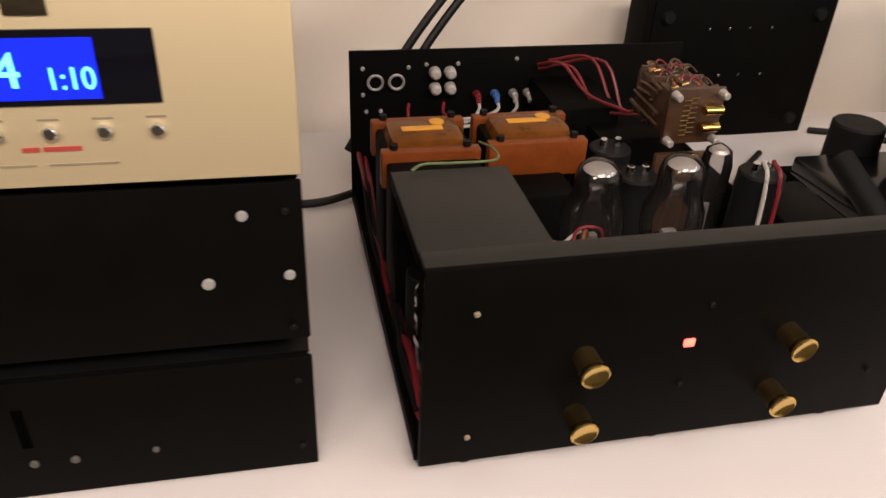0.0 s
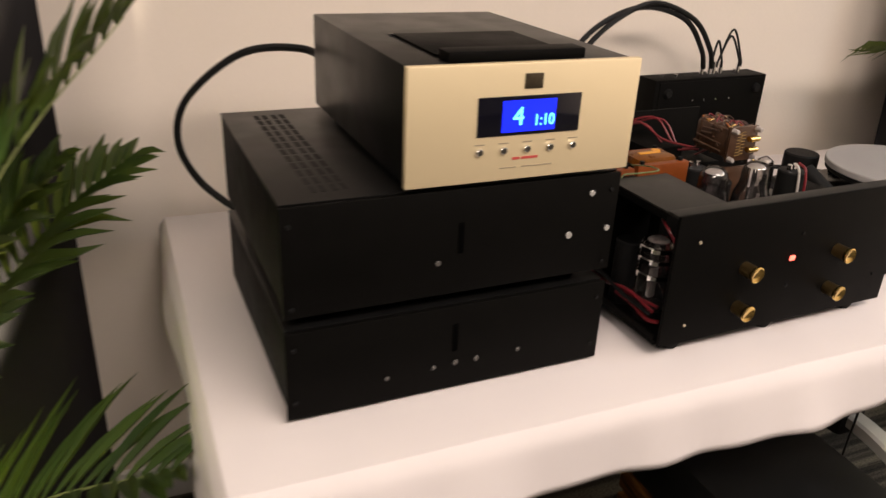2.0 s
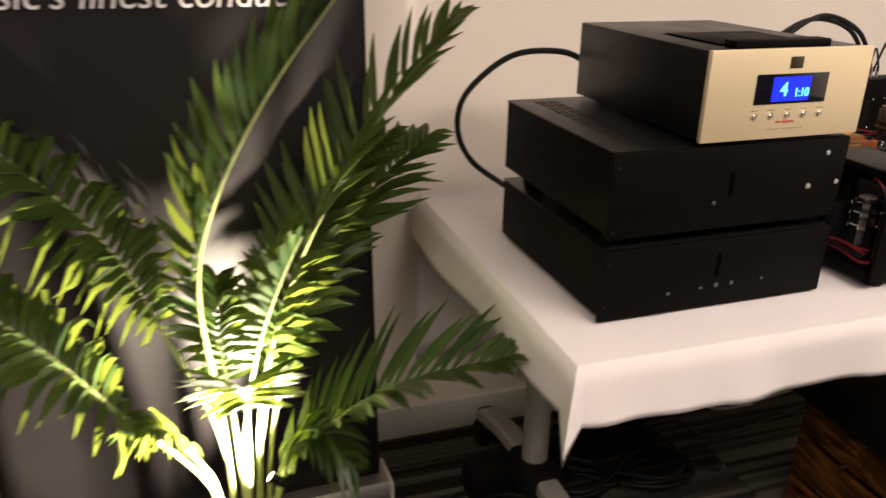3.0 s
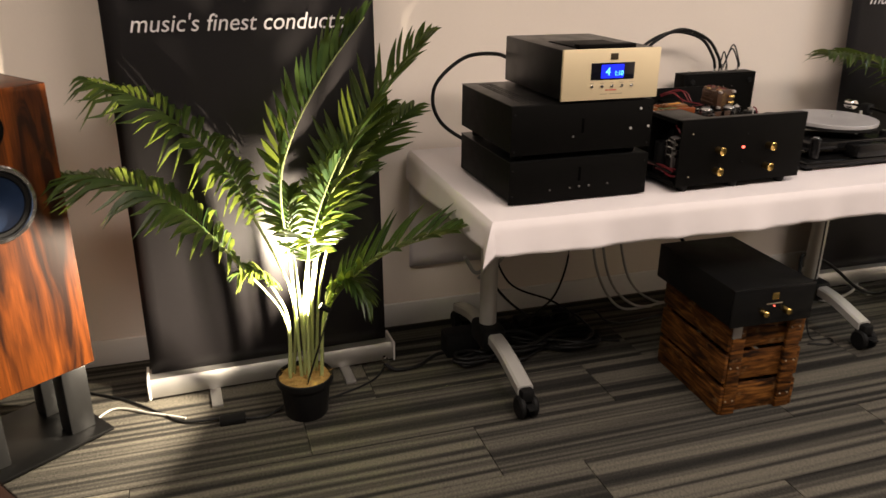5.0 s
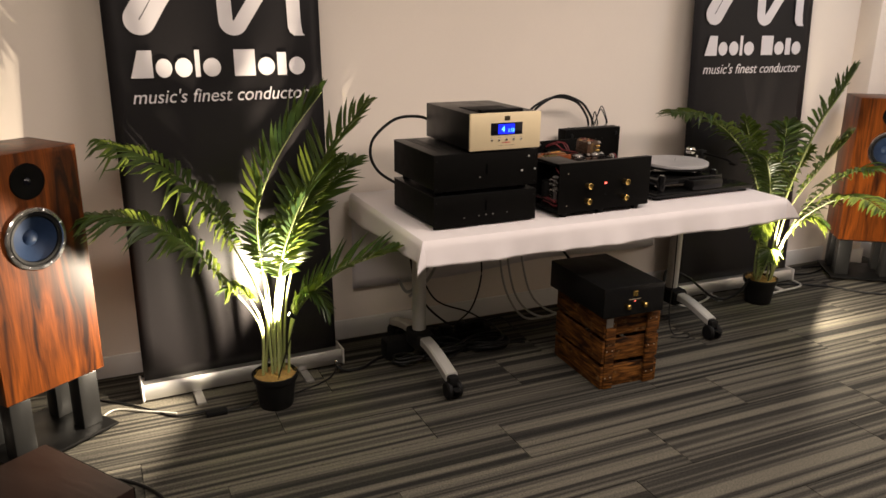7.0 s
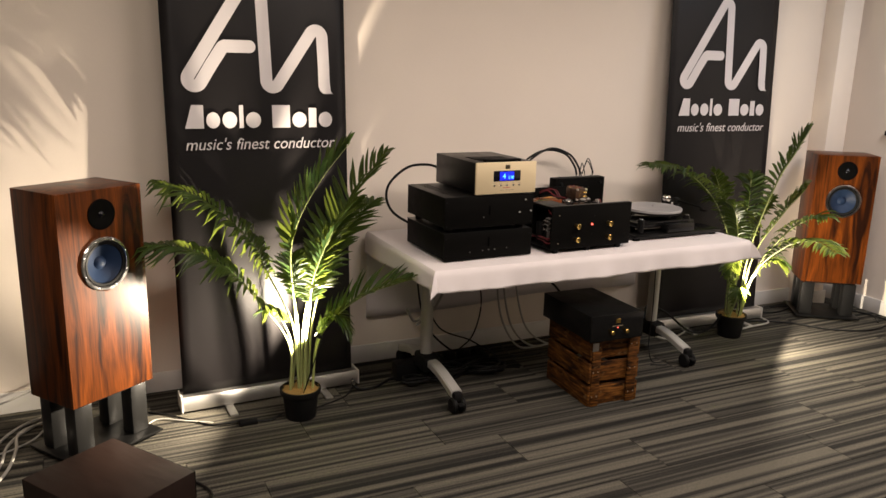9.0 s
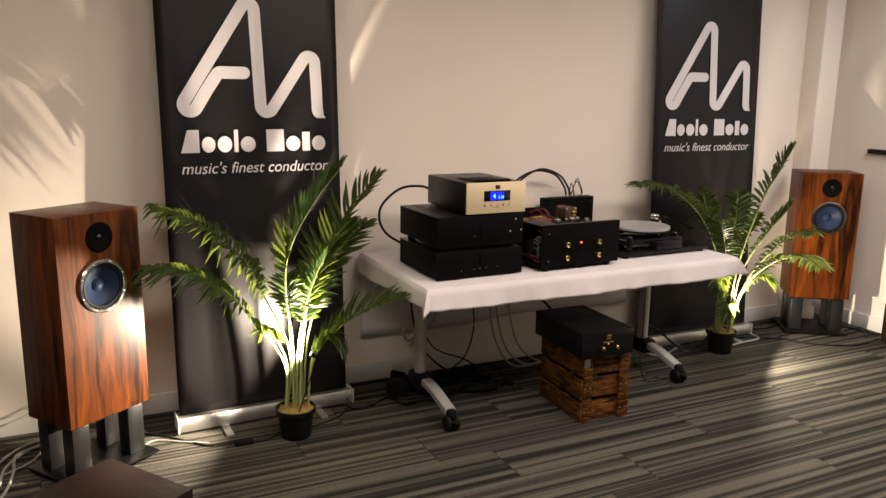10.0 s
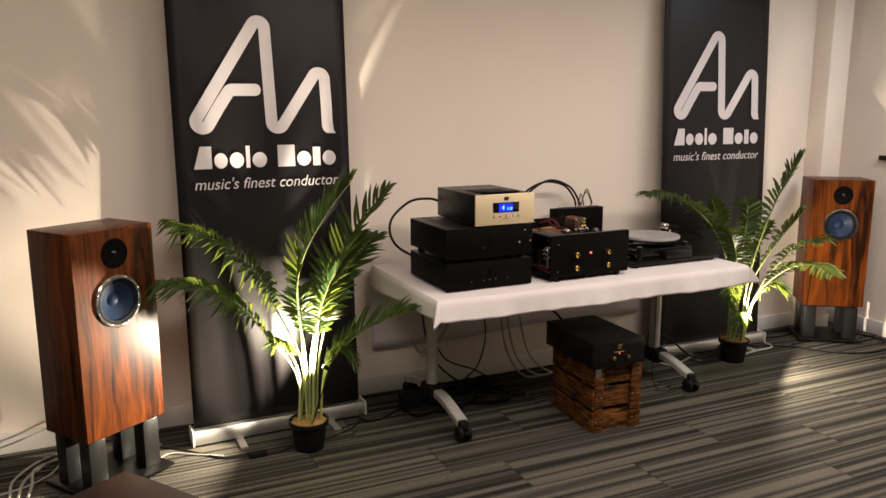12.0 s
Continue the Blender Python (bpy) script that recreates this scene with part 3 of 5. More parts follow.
def loudspeaker(m):
    s = thing("loudspeaker", m, "rosewood veneered two-way loudspeaker on a black stand", "loudspeaker", "pair of loudspeakers")
    w, d, z0, z1 = 0.361, 0.262, 0.245, 1.057
    wz, wr = 0.772, 0.104
    body = box(-w / 2, 0.003, z0, w / 2, d, z1, 0.002)
    bmesh.ops.delete(body, geom=[f for f in body.faces if f.normal.y < -0.9 and f.calc_area() > 0.05], context="FACES_ONLY")
    cab = part("cabinet", body, M_WOOD, s, "glossy rosewood veneer cabinet")
    # baffle with the woofer's opening cut through it
    half_w, up, down = w / 2 - 0.0015, z1 - 0.0015 - wz, wz - z0 - 0.0015
    angles = sorted([2 * math.pi * k / 64 for k in range(64)] + [math.atan2(v, u) % (2 * math.pi) for u in (-half_w, half_w) for v in (-down, up)])
    ba = bmesh.new()
    rim, hole, inner, skirt = [], [], [], []
    for a in angles:
        c, q = math.cos(a), math.sin(a)
        k = min(half_w / abs(c) if abs(c) > 1e-6 else 9, (up if q > 0 else down) / abs(q) if abs(q) > 1e-6 else 9)
        rim.append(ba.verts.new((k * c, 0, wz + k * q)))
        skirt.append(ba.verts.new((k * c * 1.004, 0.0035, wz + k * q * 1.001)))
        hole.append(ba.verts.new(((wr - 0.014) * c, 0, wz + (wr - 0.014) * q)))
        inner.append(ba.verts.new(((wr - 0.014) * c, 0.05, wz + (wr - 0.014) * q)))
    for i in range(len(angles)):
        j = (i + 1) % len(angles)
        ba.faces.new((rim[i], rim[j], hole[j], hole[i]))
        ba.faces.new((hole[i], hole[j], inner[j], inner[i]))
        ba.faces.new((skirt[i], skirt[j], rim[j], rim[i]))
    part("baffle", ba, M_WOOD, s, "rosewood front baffle")
    front = Matrix.Translation((0.0, 0, wz)) @ Euler((radians(90), 0, 0)).to_matrix().to_4x4()
    woofer = part("woofer", lathe([(wr, -0.002), (wr, 0.006), (wr - 0.004, 0.010), (wr - 0.013, 0.010), (wr - 0.016, 0.004), (wr - 0.018, -0.002)], 48, m=front, loop=True), M_CHROME, s, "polished woofer rim")
    part("surround", lathe([(wr - 0.016, 0.0), (wr - 0.020, 0.006), (wr - 0.028, 0.004), (wr - 0.030, -0.0035)], 48, m=front, loop=True), M_RUBBER, woofer, "black rubber surround")
    part("cone", lathe([(wr - 0.030, -0.001), (0.060, -0.010), (0.026, -0.030), (0.026, -0.032), (0.060, -0.013), (wr - 0.030, -0.004)], 48, m=front, loop=True), M_CONE, woofer, "blue-grey paper cone")
    part("dust_cap", lathe([(0, -0.016), (0.012, -0.018), (0.022, -0.024), (0.027, -0.031), (0, -0.034)], 32, m=front), M_CONE, woofer)
    for k in range(8):
        a = 2 * math.pi * (k + 0.5) / 8
        p = (wr - 0.008) * math.cos(a), (wr - 0.008) * math.sin(a)
        part("screw", rod((p[0], -0.009, wz + p[1]), (p[0], -0.012, wz + p[1]), 0.0035, seg=8), M_CHROME, woofer)
    tf = Matrix.Translation((0.0, 0, 0.962)) @ Euler((radians(90), 0, 0)).to_matrix().to_4x4()
    tw = part("tweeter", lathe([(0, 0.0), (0.058, 0.0), (0.058, 0.003), (0.056, 0.0045), (0.03, 0.0040), (0.017, 0.001), (0.0, 0.001)], 40, m=tf), M_BLACK, s, "black tweeter plate")
    part("dome", lathe([(0.0, 0.009), (0.008, 0.0075), (0.0125, 0.003), (0.0125, 0.0015), (0, 0.0015)], 24, m=tf), M_DISPLAY, tw)
    # stand: top plate, four square pillars, base plate, spikes
    part("top_plate", box(-0.15, 0.02, z0 - 0.012, 0.15, d - 0.02, z0 - 0.0005, 0.002), M_RUBBER, s, "black steel stand top")
    part("base_plate", box(-0.19, -0.03, 0.016, 0.19, d + 0.03, 0.026, 0.002), M_BLACK_TOP, s, "black steel base plate")
    for x in (-0.125, 0.125):
        for y in (0.055, d - 0.055):
            part("pillar", box(x - 0.037, y - 0.032, 0.026, x + 0.037, y + 0.032, z0 - 0.012, 0.003), M_STEEL, s, "square black steel pillar")
    for x in (-0.17, 0.17):
        for y in (-0.01, d + 0.01):
            part("spike", rod((x, y, 0), (x, y, 0.018), 0.003, 0.008, 10), M_CHROME, s)
    return s


M_STEEL = surface("satin_black_steel", (0.035, 0.035, 0.035), 0.34, metal=0.7, scale=15, vary=0.3, bump=0.04, stretch=(1, 1, 0.15))
loudspeaker(pose(-1.778, 0.643, 0, 0, 0, 34.6))
loudspeaker(pose(2.450, 0.784, 0, 0, 0, -35.0))


def low_cabinet(m, sticker):
    c = thing("wooden_cabinet", m, "low dark walnut cabinet standing on the carpet", "cabinet", "low dark cabinets")
    w, d, h = 0.405, 0.325, 0.255
    part("body", box(0, 0, 0.012, w, d, h, 0.004), M_DARKWOOD, c)
    part("front_panel", box(0.004, -0.006, 0.016, w - 0.004, 0.002, h - 0.004, 0.002), M_BLACK, c, "black front panel")
    for x in (0.04, w - 0.04):
        for y in (0.04, d - 0.04):
            part("foot", rod((x, y, 0), (x, y, 0.014), 0.018, seg=14), M_RUBBER, c)
    if sticker:
        part("label", box(0.012, d - 0.075, h, 0.034, d - 0.012, h + 0.0008), M_PAPER, c, "small pale paper label")


low_cabinet(pose(-1.577, -0.100, 0, 0, 0, 124) @ pose(0, 0, 0), True)
low_cabinet(pose(2.53, 0.25, 0, 0, 0, -35), False)

# ---- banners ----


def stroke(lines, width, y):
    """A flat printed stroke of even width with round ends along each smooth centre line, in the xz plane."""
    b = bmesh.new()
    for n_, line in enumerate(lines):
        yy = y - 0.0004 * n_
        pts = [Vector(p) for p in line]
        sides = []
        for i, p in enumerate(pts):
            t = (pts[min(i + 1, len(pts) - 1)] - pts[max(i - 1, 0)]).normalized()
            nrm = Vector((-t.y, t.x)) * width / 2
            sides.append((b.verts.new((p.x + nrm.x, yy, p.y + nrm.y)), b.verts.new((p.x - nrm.x, yy, p.y - nrm.y))))
        for (a0, a1), (c0, c1) in zip(sides, sides[1:]):
            b.faces.new((a0, a1, c1, c0))
        for p, q in ((pts[0], pts[1]), (pts[-1], pts[-2])):
            a = math.atan2(p.y - q.y, p.x - q.x)
            b.faces.new([b.verts.new((p.x + width / 2 * math.cos(a - math.pi / 2 + math.pi * k / 12), yy, p.y + width / 2 * math.sin(a - math.pi / 2 + math.pi * k / 12))) for k in range(13)])
    return b


def arc(cx, cz, r, a0, a1, n_=14):
    return [(cx + r * math.cos(radians(a0 + (a1 - a0) * k / n_)), cz + r * math.sin(radians(a0 + (a1 - a0) * k / n_))) for k in range(n_ + 1)]


def roll_up_banner(m, lift=0.0):
    b = thing("roll_up_banner", m, "black roll-up banner with pale logo and slogan", "banner", "roll-up banners")
    w, h = 0.806, 2.14 + lift
    sheet = bmesh.new()
    nx, nz = 16, 40
    g = {}
    for i in range(nx + 1):
        for k in range(nz + 1):
            x, z = 0.006 + (w - 0.012) * i / nx, 0.07 + (h - 0.07) * k / nz
            bow = 0.008 * (2 * i / nx - 1) ** 2 * (0.3 + k / nz)
            y = 0.097 * k / nz + bow + 0.0018 * noise.noise((x * 4, z * 2.2, m.translation.x))
            g[i, k] = sheet.verts.new((x, y, z))
    for i in range(nx):
        for k in range(nz):
            sheet.faces.new((g[i, k], g[i + 1, k], g[i + 1, k + 1], g[i, k + 1]))
    sh = part("sheet", sheet, M_BANNER, b, "black printed vinyl sheet")
    sol = sh.modifiers.new("thickness", "SOLIDIFY")
    sol.thickness, sol.offset = 0.0012, 1
    base = bmesh.new()
    prof = [(-0.045, 0.012), (-0.050, 0.03), (-0.048, 0.058), (-0.036, 0.075), (0.036, 0.075), (0.048, 0.058), (0.050, 0.03), (0.045, 0.012)]
    r0 = [base.verts.new((-0.006, y, z)) for y, z in prof]
    r1 = [base.verts.new((w + 0.012, y, z)) for y, z in prof]
    for k in range(len(prof)):
        j = (k + 1) % len(prof)
        base.faces.new((r0[k], r0[j], r1[j], r1[k]))
    base.faces.new(r0), base.faces.new(r1)
    part("base", base, M_ALU, b, "silver aluminium cassette")
    for x in (-0.006, w + 0.012):
        part("end_cap", box(x - 0.004, -0.052, 0.008, x + 0.004, 0.052, 0.079, 0.003), M_SKIRT, b, "pale plastic end cap")
    for x in (0.18, 0.62):
        part("foot", box(x, -0.15, 0.0, x + 0.035, 0.15, 0.011, 0.003), M_ALU, b, "flat swivel foot")
    part("top_rail", rod((0.004, 0.102, h), (w - 0.004, 0.102, h), 0.010, seg=12), M_ALU, b)
    part("pole", rod((w / 2, 0.045, 0.06), (w / 2, 0.118, h), 0.008, seg=10), M_ALU, b)
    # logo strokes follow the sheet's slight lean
    lean = pose(0, -0.0060, lift, -2.60, 0, 0)
    sw = 0.053
    zigzag = arc(0.130, 1.452, 0.0285, 330, 150) + arc(0.392, 1.858, 0.0285, 150, -2) + arc(0.462, 1.450, 0.0285, 182, 330) + arc(0.661, 1.640, 0.0285, 148, -2) + [(0.694, 1.524), (0.6955, 1.430)]
    crossbar = [(0.1547, 1.4378), (0.200, 1.5100)] + arc(0.267, 1.5655, 0.024, 150, 90) + [(0.300, 1.5895), (0.365, 1.5900)]
    part("logo", stroke([zigzag, crossbar], sw, 0.0), M_PRINT, b, "pale zigzag logo stroke", at=lean)
    tail = bmesh.new()
    tail.faces.new([tail.verts.new(v) for v in ((0.669, -0.0012, 1.44), (0.722, -0.0012, 1.44), (0.726, -0.0012, 1.405), (0.736, -0.0012, 1.394), (0.692, -0.0012, 1.394), (0.675, -0.0012, 1.408))])
    part("logo", tail, M_PRINT, b, at=lean)
    x = 0.081
    for wd, ht, disc in ((0.078, 0.098, 0), (0.058, 0.068, 1), (0.062, 0.070, 1), (0.018, 0.098, 0), (0.066, 0.068, 1), (0.030, 0, 0), (0.080, 0.098, 0), (0.066, 0.068, 1), (0.036, 0.086, 0), (0.064, 0.068, 1)):
        if ht:
            wm = bmesh.new()
            if disc:
                wm.faces.new([wm.verts.new((x + wd / 2 + wd / 2 * math.cos(math.pi * k / 12), 0, ht / 2 + ht / 2 * math.sin(math.pi * k / 12))) for k in range(24)])
            else:
                lean_x = 0.3 * ht if wd == 0.078 else 0.0
                wm.faces.new([wm.verts.new(v) for v in ((x, 0, 0), (x + wd, 0, 0), (x + wd, 0, ht), (x + lean_x, 0, ht))])
            part("wordmark_shape", wm, M_PRINT, b, at=lean @ pose(0, -0.001, 1.246))
        x += wd + 0.010
    words("music's finest conductor", 0.070, M_PRINT, b, lean @ pose(0.076, -0.001, 1.155), shear=0.25, width=0.660, label="pale italic slogan", name="slogan")
    return b


roll_up_banner(pose(-1.503, 0.926, 0, 0, 0, 2.0))
roll_up_banner(pose(1.230, 1.013, 0, 0, 0, -1.6), 0.040)

# ---- open valve preamplifier ----
M_COPPER = surface("copper_winding", (0.45, 0.17, 0.06), 0.35, metal=0.7, scale=60, vary=0.4, bump=0.2, stretch=(1, 1, 8))
M_ORANGE = surface("orange_varnished_frame", (0.17, 0.040, 0.007), 0.4, scale=40, vary=0.45, bump=0.1, spec=0.3)
M_AMBER = surface("amber_insulating_film", (0.13, 0.042, 0.005), 0.3, scale=45, vary=0.6, bump=0.05, spec=0.2)
M_YELLOWTAPE = surface("yellow_tape", (0.65, 0.30, 0.03), 0.4, scale=60, vary=0.2)
M_REDWIRE = surface("red_wire", (0.16, 0.012, 0.018), 0.4, scale=90, vary=0.2)
M_BLUEWIRE = surface("blue_wire", (0.05, 0.12, 0.35), 0.4, scale=90, vary=0.2)
M_WHITEWIRE = surface("white_wire", (0.42, 0.39, 0.36), 0.45, scale=90, vary=0.15)
M_GREENWIRE = surface("green_yellow_wire", (0.10, 0.14, 0.05), 0.45, scale=120, vary=0.5)
M_BOARD = surface("brown_circuit_board", (0.055, 0.026, 0.013), 0.4, scale=60, vary=0.5, bump=0.1)


def thin_glass(name):
    """Thin blown glass: clear, with a gloss that follows Fresnel and a faint pale veil for the bright walls'
    reflections.
    """
    m, n, l, p = shader(name)
    clear, gloss, film = n.new("ShaderNodeBsdfTransparent"), n.new("ShaderNodeBsdfGlossy"), n.new("ShaderNodeBsdfDiffuse")
    clear.inputs["Color"].default_value = (0.96, 0.95, 0.94, 1)
    gloss.inputs["Roughness"].default_value = 0.06
    film.inputs["Color"].default_value = (0.42, 0.37, 0.36, 1)
    veil, mix, fr = n.new("ShaderNodeMixShader"), n.new("ShaderNodeMixShader"), n.new("ShaderNodeFresnel")
    fr.inputs["IOR"].default_value = 1.55
    veil.inputs["Fac"].default_value = 0.007
    l.new(clear.outputs[0], veil.inputs[1])
    l.new(film.outputs[0], veil.inputs[2])
    l.new(fr.outputs[0], mix.inputs["Fac"])
    l.new(veil.outputs[0], mix.inputs[1])
    l.new(gloss.outputs[0], mix.inputs[2])
    l.new(mix.outputs[0], n["Material Output"].inputs["Surface"])
    return m


M_GLASS = thin_glass("valve_glass")
M_GETTER = surface("silver_getter", (0.55, 0.51, 0.49), 0.4, metal=0.6, scale=60, vary=0.3, bump=0)
M_MICA = surface("grey_valve_plate", (0.24, 0.22, 0.22), 0.4, metal=0.5, scale=60, vary=0.3)


def valve(parent, x, y, z0, z1, r, fat=True):
    h = z1 - z0
    if fat:
        prof = [(0, 0.018), (r * 0.60, 0.018), (r * 0.62, h * 0.34), (r * 0.80, h * 0.47), (r * 0.97, h * 0.58), (r, h * 0.66), (r * 0.94, h * 0.735), (r * 0.76, h * 0.795), (r * 0.71, h * 0.84), (r * 0.71, h * 0.91), (r * 0.62, h * 0.955), (r * 0.38, h * 0.99), (0, h)]
    else:
        prof = [(0, 0.018), (r, 0.018), (r, h * 0.86), (r * 0.8, h * 0.95), (r * 0.3, h * 0.985), (0, h)]
    prof = prof + [(max(0, q - 0.0012) if q > 0 else 0, z + (0.0012 if z < h * 0.5 else -0.0012)) for q, z in prof[::-1]]
    v = part("valve", lathe(prof, 24), M_GLASS, parent, "clear glass valve with silvered top", at=pose(x, y, z0))
    v.visible_shadow = False
    part("base", lathe([(0, 0), (r * 0.8, 0), (r * 0.8, 0.02), (r * 0.68, 0.024), (0, 0.024)], 20), M_RUBBER, v, "dark valve base")
    part("plate", box(-r * 0.26, -r * 0.16, h * 0.25, r * 0.26, r * 0.16, h * 0.60, 0.003), M_MICA, v, "grey metal plate inside the glass")
    k = 0.74 if fat else 0.96
    part("getter", lathe([(r * k * 0.66, h * 0.945), (r * k * 0.5, h * 0.962), (r * 0.1, h * 0.97), (0, h * 0.97), (0, h * 0.966), (r * k * 0.45, h * 0.955), (r * k * 0.62, h * 0.945)], 20, loop=True), M_GETTER, v, "silvery getter flash")
    return v


def transformer(parent, x0, x1, y0, y1, ztop, label):
    t = part("transformer", box(x0 + 0.004, y0 + 0.012, 0.03, x1 - 0.004, y1 - 0.012, ztop - 0.010, 0.004), M_BLACK, parent, label)
    for y in (y0, y1 - 0.010):
        f = box(x0, y - 0.004, ztop - 0.042, x1, y + 0.010, ztop - 0.004, 0.002)
        part("flange", f, M_ORANGE, t, "orange varnished end frame")
        for xa in (x0 + 0.013, x1 - 0.013):
            part("bolt", rod((xa, y + 0.005, ztop - 0.004), (xa, y + 0.005, ztop + 0.0015), 0.0042, seg=6), M_RUBBER, t)
    w = box(x0 + 0.010, y0 + 0.0105, ztop - 0.055, x1 - 0.010, y1 - 0.0145, ztop + 0.003, 0.011)
    part("winding", w, M_AMBER, t, "amber film over the winding")
    part("tape", box((x0 + x1) / 2 - 0.024, y0 + 0.030, ztop + 0.003, (x0 + x1) / 2 + 0.018, y0 + 0.040, ztop + 0.0042, 0.001), M_YELLOWTAPE, t)
    part("tape", lathe([(0, 0), (0.008, 0), (0.008, 0.0015), (0, 0.0015)], 12), M_YELLOWTAPE, t, at=pose(x1 - 0.035, y1 - 0.034, ztop + 0.003))
    return t


def open_preamplifier():
    p = thing("preamplifier", pose(0.048, 0.398, 0.7135, 0, 0, 1.6), "open black valve preamplifier with gold knobs and bare wiring", "preamplifier")
    w, d, h = 0.448, 0.462, 0.2195
    fp = box(0, 0, 0.0205, w, 0.006, h, 0.0015)
    part("front_panel", fp, M_BLACK, p, "matt black front panel with folded top edge")
    part("top_edge", box(0.0005, 0.0062, h - 0.006, w - 0.0005, 0.028, h - 0.0005, 0.0015), M_BLACK_LIT, p, "folded black top edge, coloured lighter as lit from above")
    part("chassis", box(-0.003, 0.007, 0.0215, w - 0.002, d - 0.005, 0.0275, 0.001), M_BLACK, p, "black steel chassis tray")
    part("rear_panel", box(-0.004, d - 0.004, 0.024, w - 0.018, d, h + 0.007, 0.001), M_BLACK, p, "black rear panel")
    part("side_rail", box(-0.003, 0.012, 0.0275, 0.001, d - 0.006, 0.036, 0.0008), M_BLACK, p)
    part("side_panel", box(w - 0.008, 0.007, 0.0275, w - 0.004, d - 0.006, 0.10, 0.0008), M_BLACK, p)
    for x in (0.045, w / 2, w - 0.045):
        for y in (0.03, d - 0.05):
            part("foot", lathe([(0, 0), (0.013, 0), (0.016, 0.006), (0.017, 0.020), (0.014, 0.022), (0, 0.022)], 18), M_RUBBER, p, "black cone foot", at=pose(x, y, 0))
    for x, z in ((0.132, 0.1255), (0.132, 0.0635), (0.314, 0.1275), (0.314, 0.0645)):
        k = part("knob", rod((x, 0.001, z), (x, -0.022, z), 0.0102, 0.0106, 28), M_GOLDDARK, p, "turned brass knob")
        rim = Matrix.Translation((x, -0.022, z)) @ Euler((radians(90), 0, 0)).to_matrix().to_4x4()
        part("cap", lathe([(0.0106, -0.001), (0.0118, 0.0), (0.0124, 0.002), (0.0120, 0.0042), (0.0108, 0.0050), (0.0100, 0.0044), (0, 0.0040)], 28, m=rim), M_GOLD, k, "polished gold cap")
        part("collar", rod((x, 0.0005, z), (x, -0.003, z), 0.0105, 0.0098, 24), M_RUBBER, k)
    part("indicator", box(0.2190, -0.0022, 0.1235, 0.2285, 0.001, 0.1310, 0.001), M_REDLED, p, "small lit red indicator")
    for x, z in ((0.040, 0.178), (0.235, 0.165), (0.225, 0.082), (0.415, 0.070), (0.04, 0.05)):
        stud(x, 0, z, 0.0025, M_RUBBER if x != 0.040 else M_GREYTXT, p)

    # black cover over the front corner, with the supply behind and below it
    cov = box(0.000, 0.0285, h - 0.005, 0.105, 0.160, h - 0.002, 0.001)
    cov = part("cover", cov, M_BLACK_LIT, p, "black sheet-metal cover")
    part("cover_side", box(0.000, 0.0285, h - 0.016, 0.0025, 0.160, h - 0.0052, 0.0008), M_BLACK, cov)
    part("cover_side", box(0.1025, 0.030, h - 0.062, 0.105, 0.160, h - 0.0052, 0.0008), M_BLACK, cov)
    part("cover_side", box(0.0025, 0.157, h - 0.062, 0.1025, 0.160, h - 0.0052, 0.0008), M_BLACK, cov)
    rect = valve(p, 0.034, 0.072, 0.0275, 0.160, 0.025, False)
    for z in (0.070, 0.094, 0.112):
        part("clamp", lathe([(0.0255, z), (0.0268, z + 0.001), (0.0268, z + 0.007), (0.0255, z + 0.008)], 28, loop=True), M_CHROME, rect, "bright metal clamp ring")
    part("wire", tube([(0.012, 0.016, 0.175), (0.008, 0.030, 0.190), (0.014, 0.050, 0.196), (0.030, 0.066, 0.185)], 0.002, 6, steps=5), M_REDWIRE, p)
    part("wire", tube([(0.010, 0.020, 0.05), (0.006, 0.040, 0.046), (0.007, 0.080, 0.052), (0.010, 0.12, 0.05)], 0.003, 6, steps=5), M_REDWIRE, p)
    part("capacitor", rod((0.030, 0.130, 0.0275), (0.030, 0.130, 0.13), 0.020, seg=20, bevel=0.002), M_RUBBER, p, "black can capacitor")
    part("capacitor", rod((0.078, 0.060, 0.0275), (0.078, 0.060, 0.12), 0.011, seg=20, bevel=0.002), M_BOARD, p)
    transformer(p, 0.002, 0.101, 0.232, 0.315, 0.206, "transformer with orange frames and amber winding")
    transformer(p, 0.110, 0.214, 0.235, 0.312, 0.208, "transformer with orange frames and amber winding")
    part("choke", box(0.006, 0.168, 0.03, 0.097, 0.226, 0.194, 0.003), M_BLACK, p, "black potted choke")
    part("choke", box(0.128, 0.180, 0.03, 0.188, 0.229, 0.172, 0.004), M_BLACK, p, "black potted choke")
    part("bracket_board", box(0.290, 0.226, 0.090, 0.352, 0.232, 0.185, 0.001), M_BOARD, p)

    valve(p, 0.191, 0.148, 0.0275, 0.224, 0.031)
    valve(p, 0.271, 0.142, 0.0275, 0.227, 0.030)
    valve(p, 0.331, 0.181, 0.05, 0.218, 0.016, False)
    for x, y, zt in ((0.252, 0.258, 0.182), (0.262, 0.208, 0.174), (0.362, 0.150, 0.200)):
        c = part("capacitor", rod((x, y, 0.0275), (x, y, zt), 0.0225, seg=24, bevel=0.002), M_RUBBER, p, "black screw-terminal capacitor")
        for dx in (-0.008, 0.008):
            part("terminal", rod((x + dx, y, zt), (x + dx, y, zt + 0.010), 0.0048, 0.004, 10, bevel=0.0008), M_CHROME, c, "bright screw terminal")
    # stepped attenuator block on its frame, near the rear panel
    a = part("attenuator", box(0.264, 0.222, 0.178, 0.333, 0.300, 0.240, 0.004), M_BOARD, p, "brown stacked switch block with copper wire", at=Matrix.Translation((0.105, 0.022, 0.0571)) @ Matrix.Diagonal((0.744, 1.0, 0.79, 1.0)))
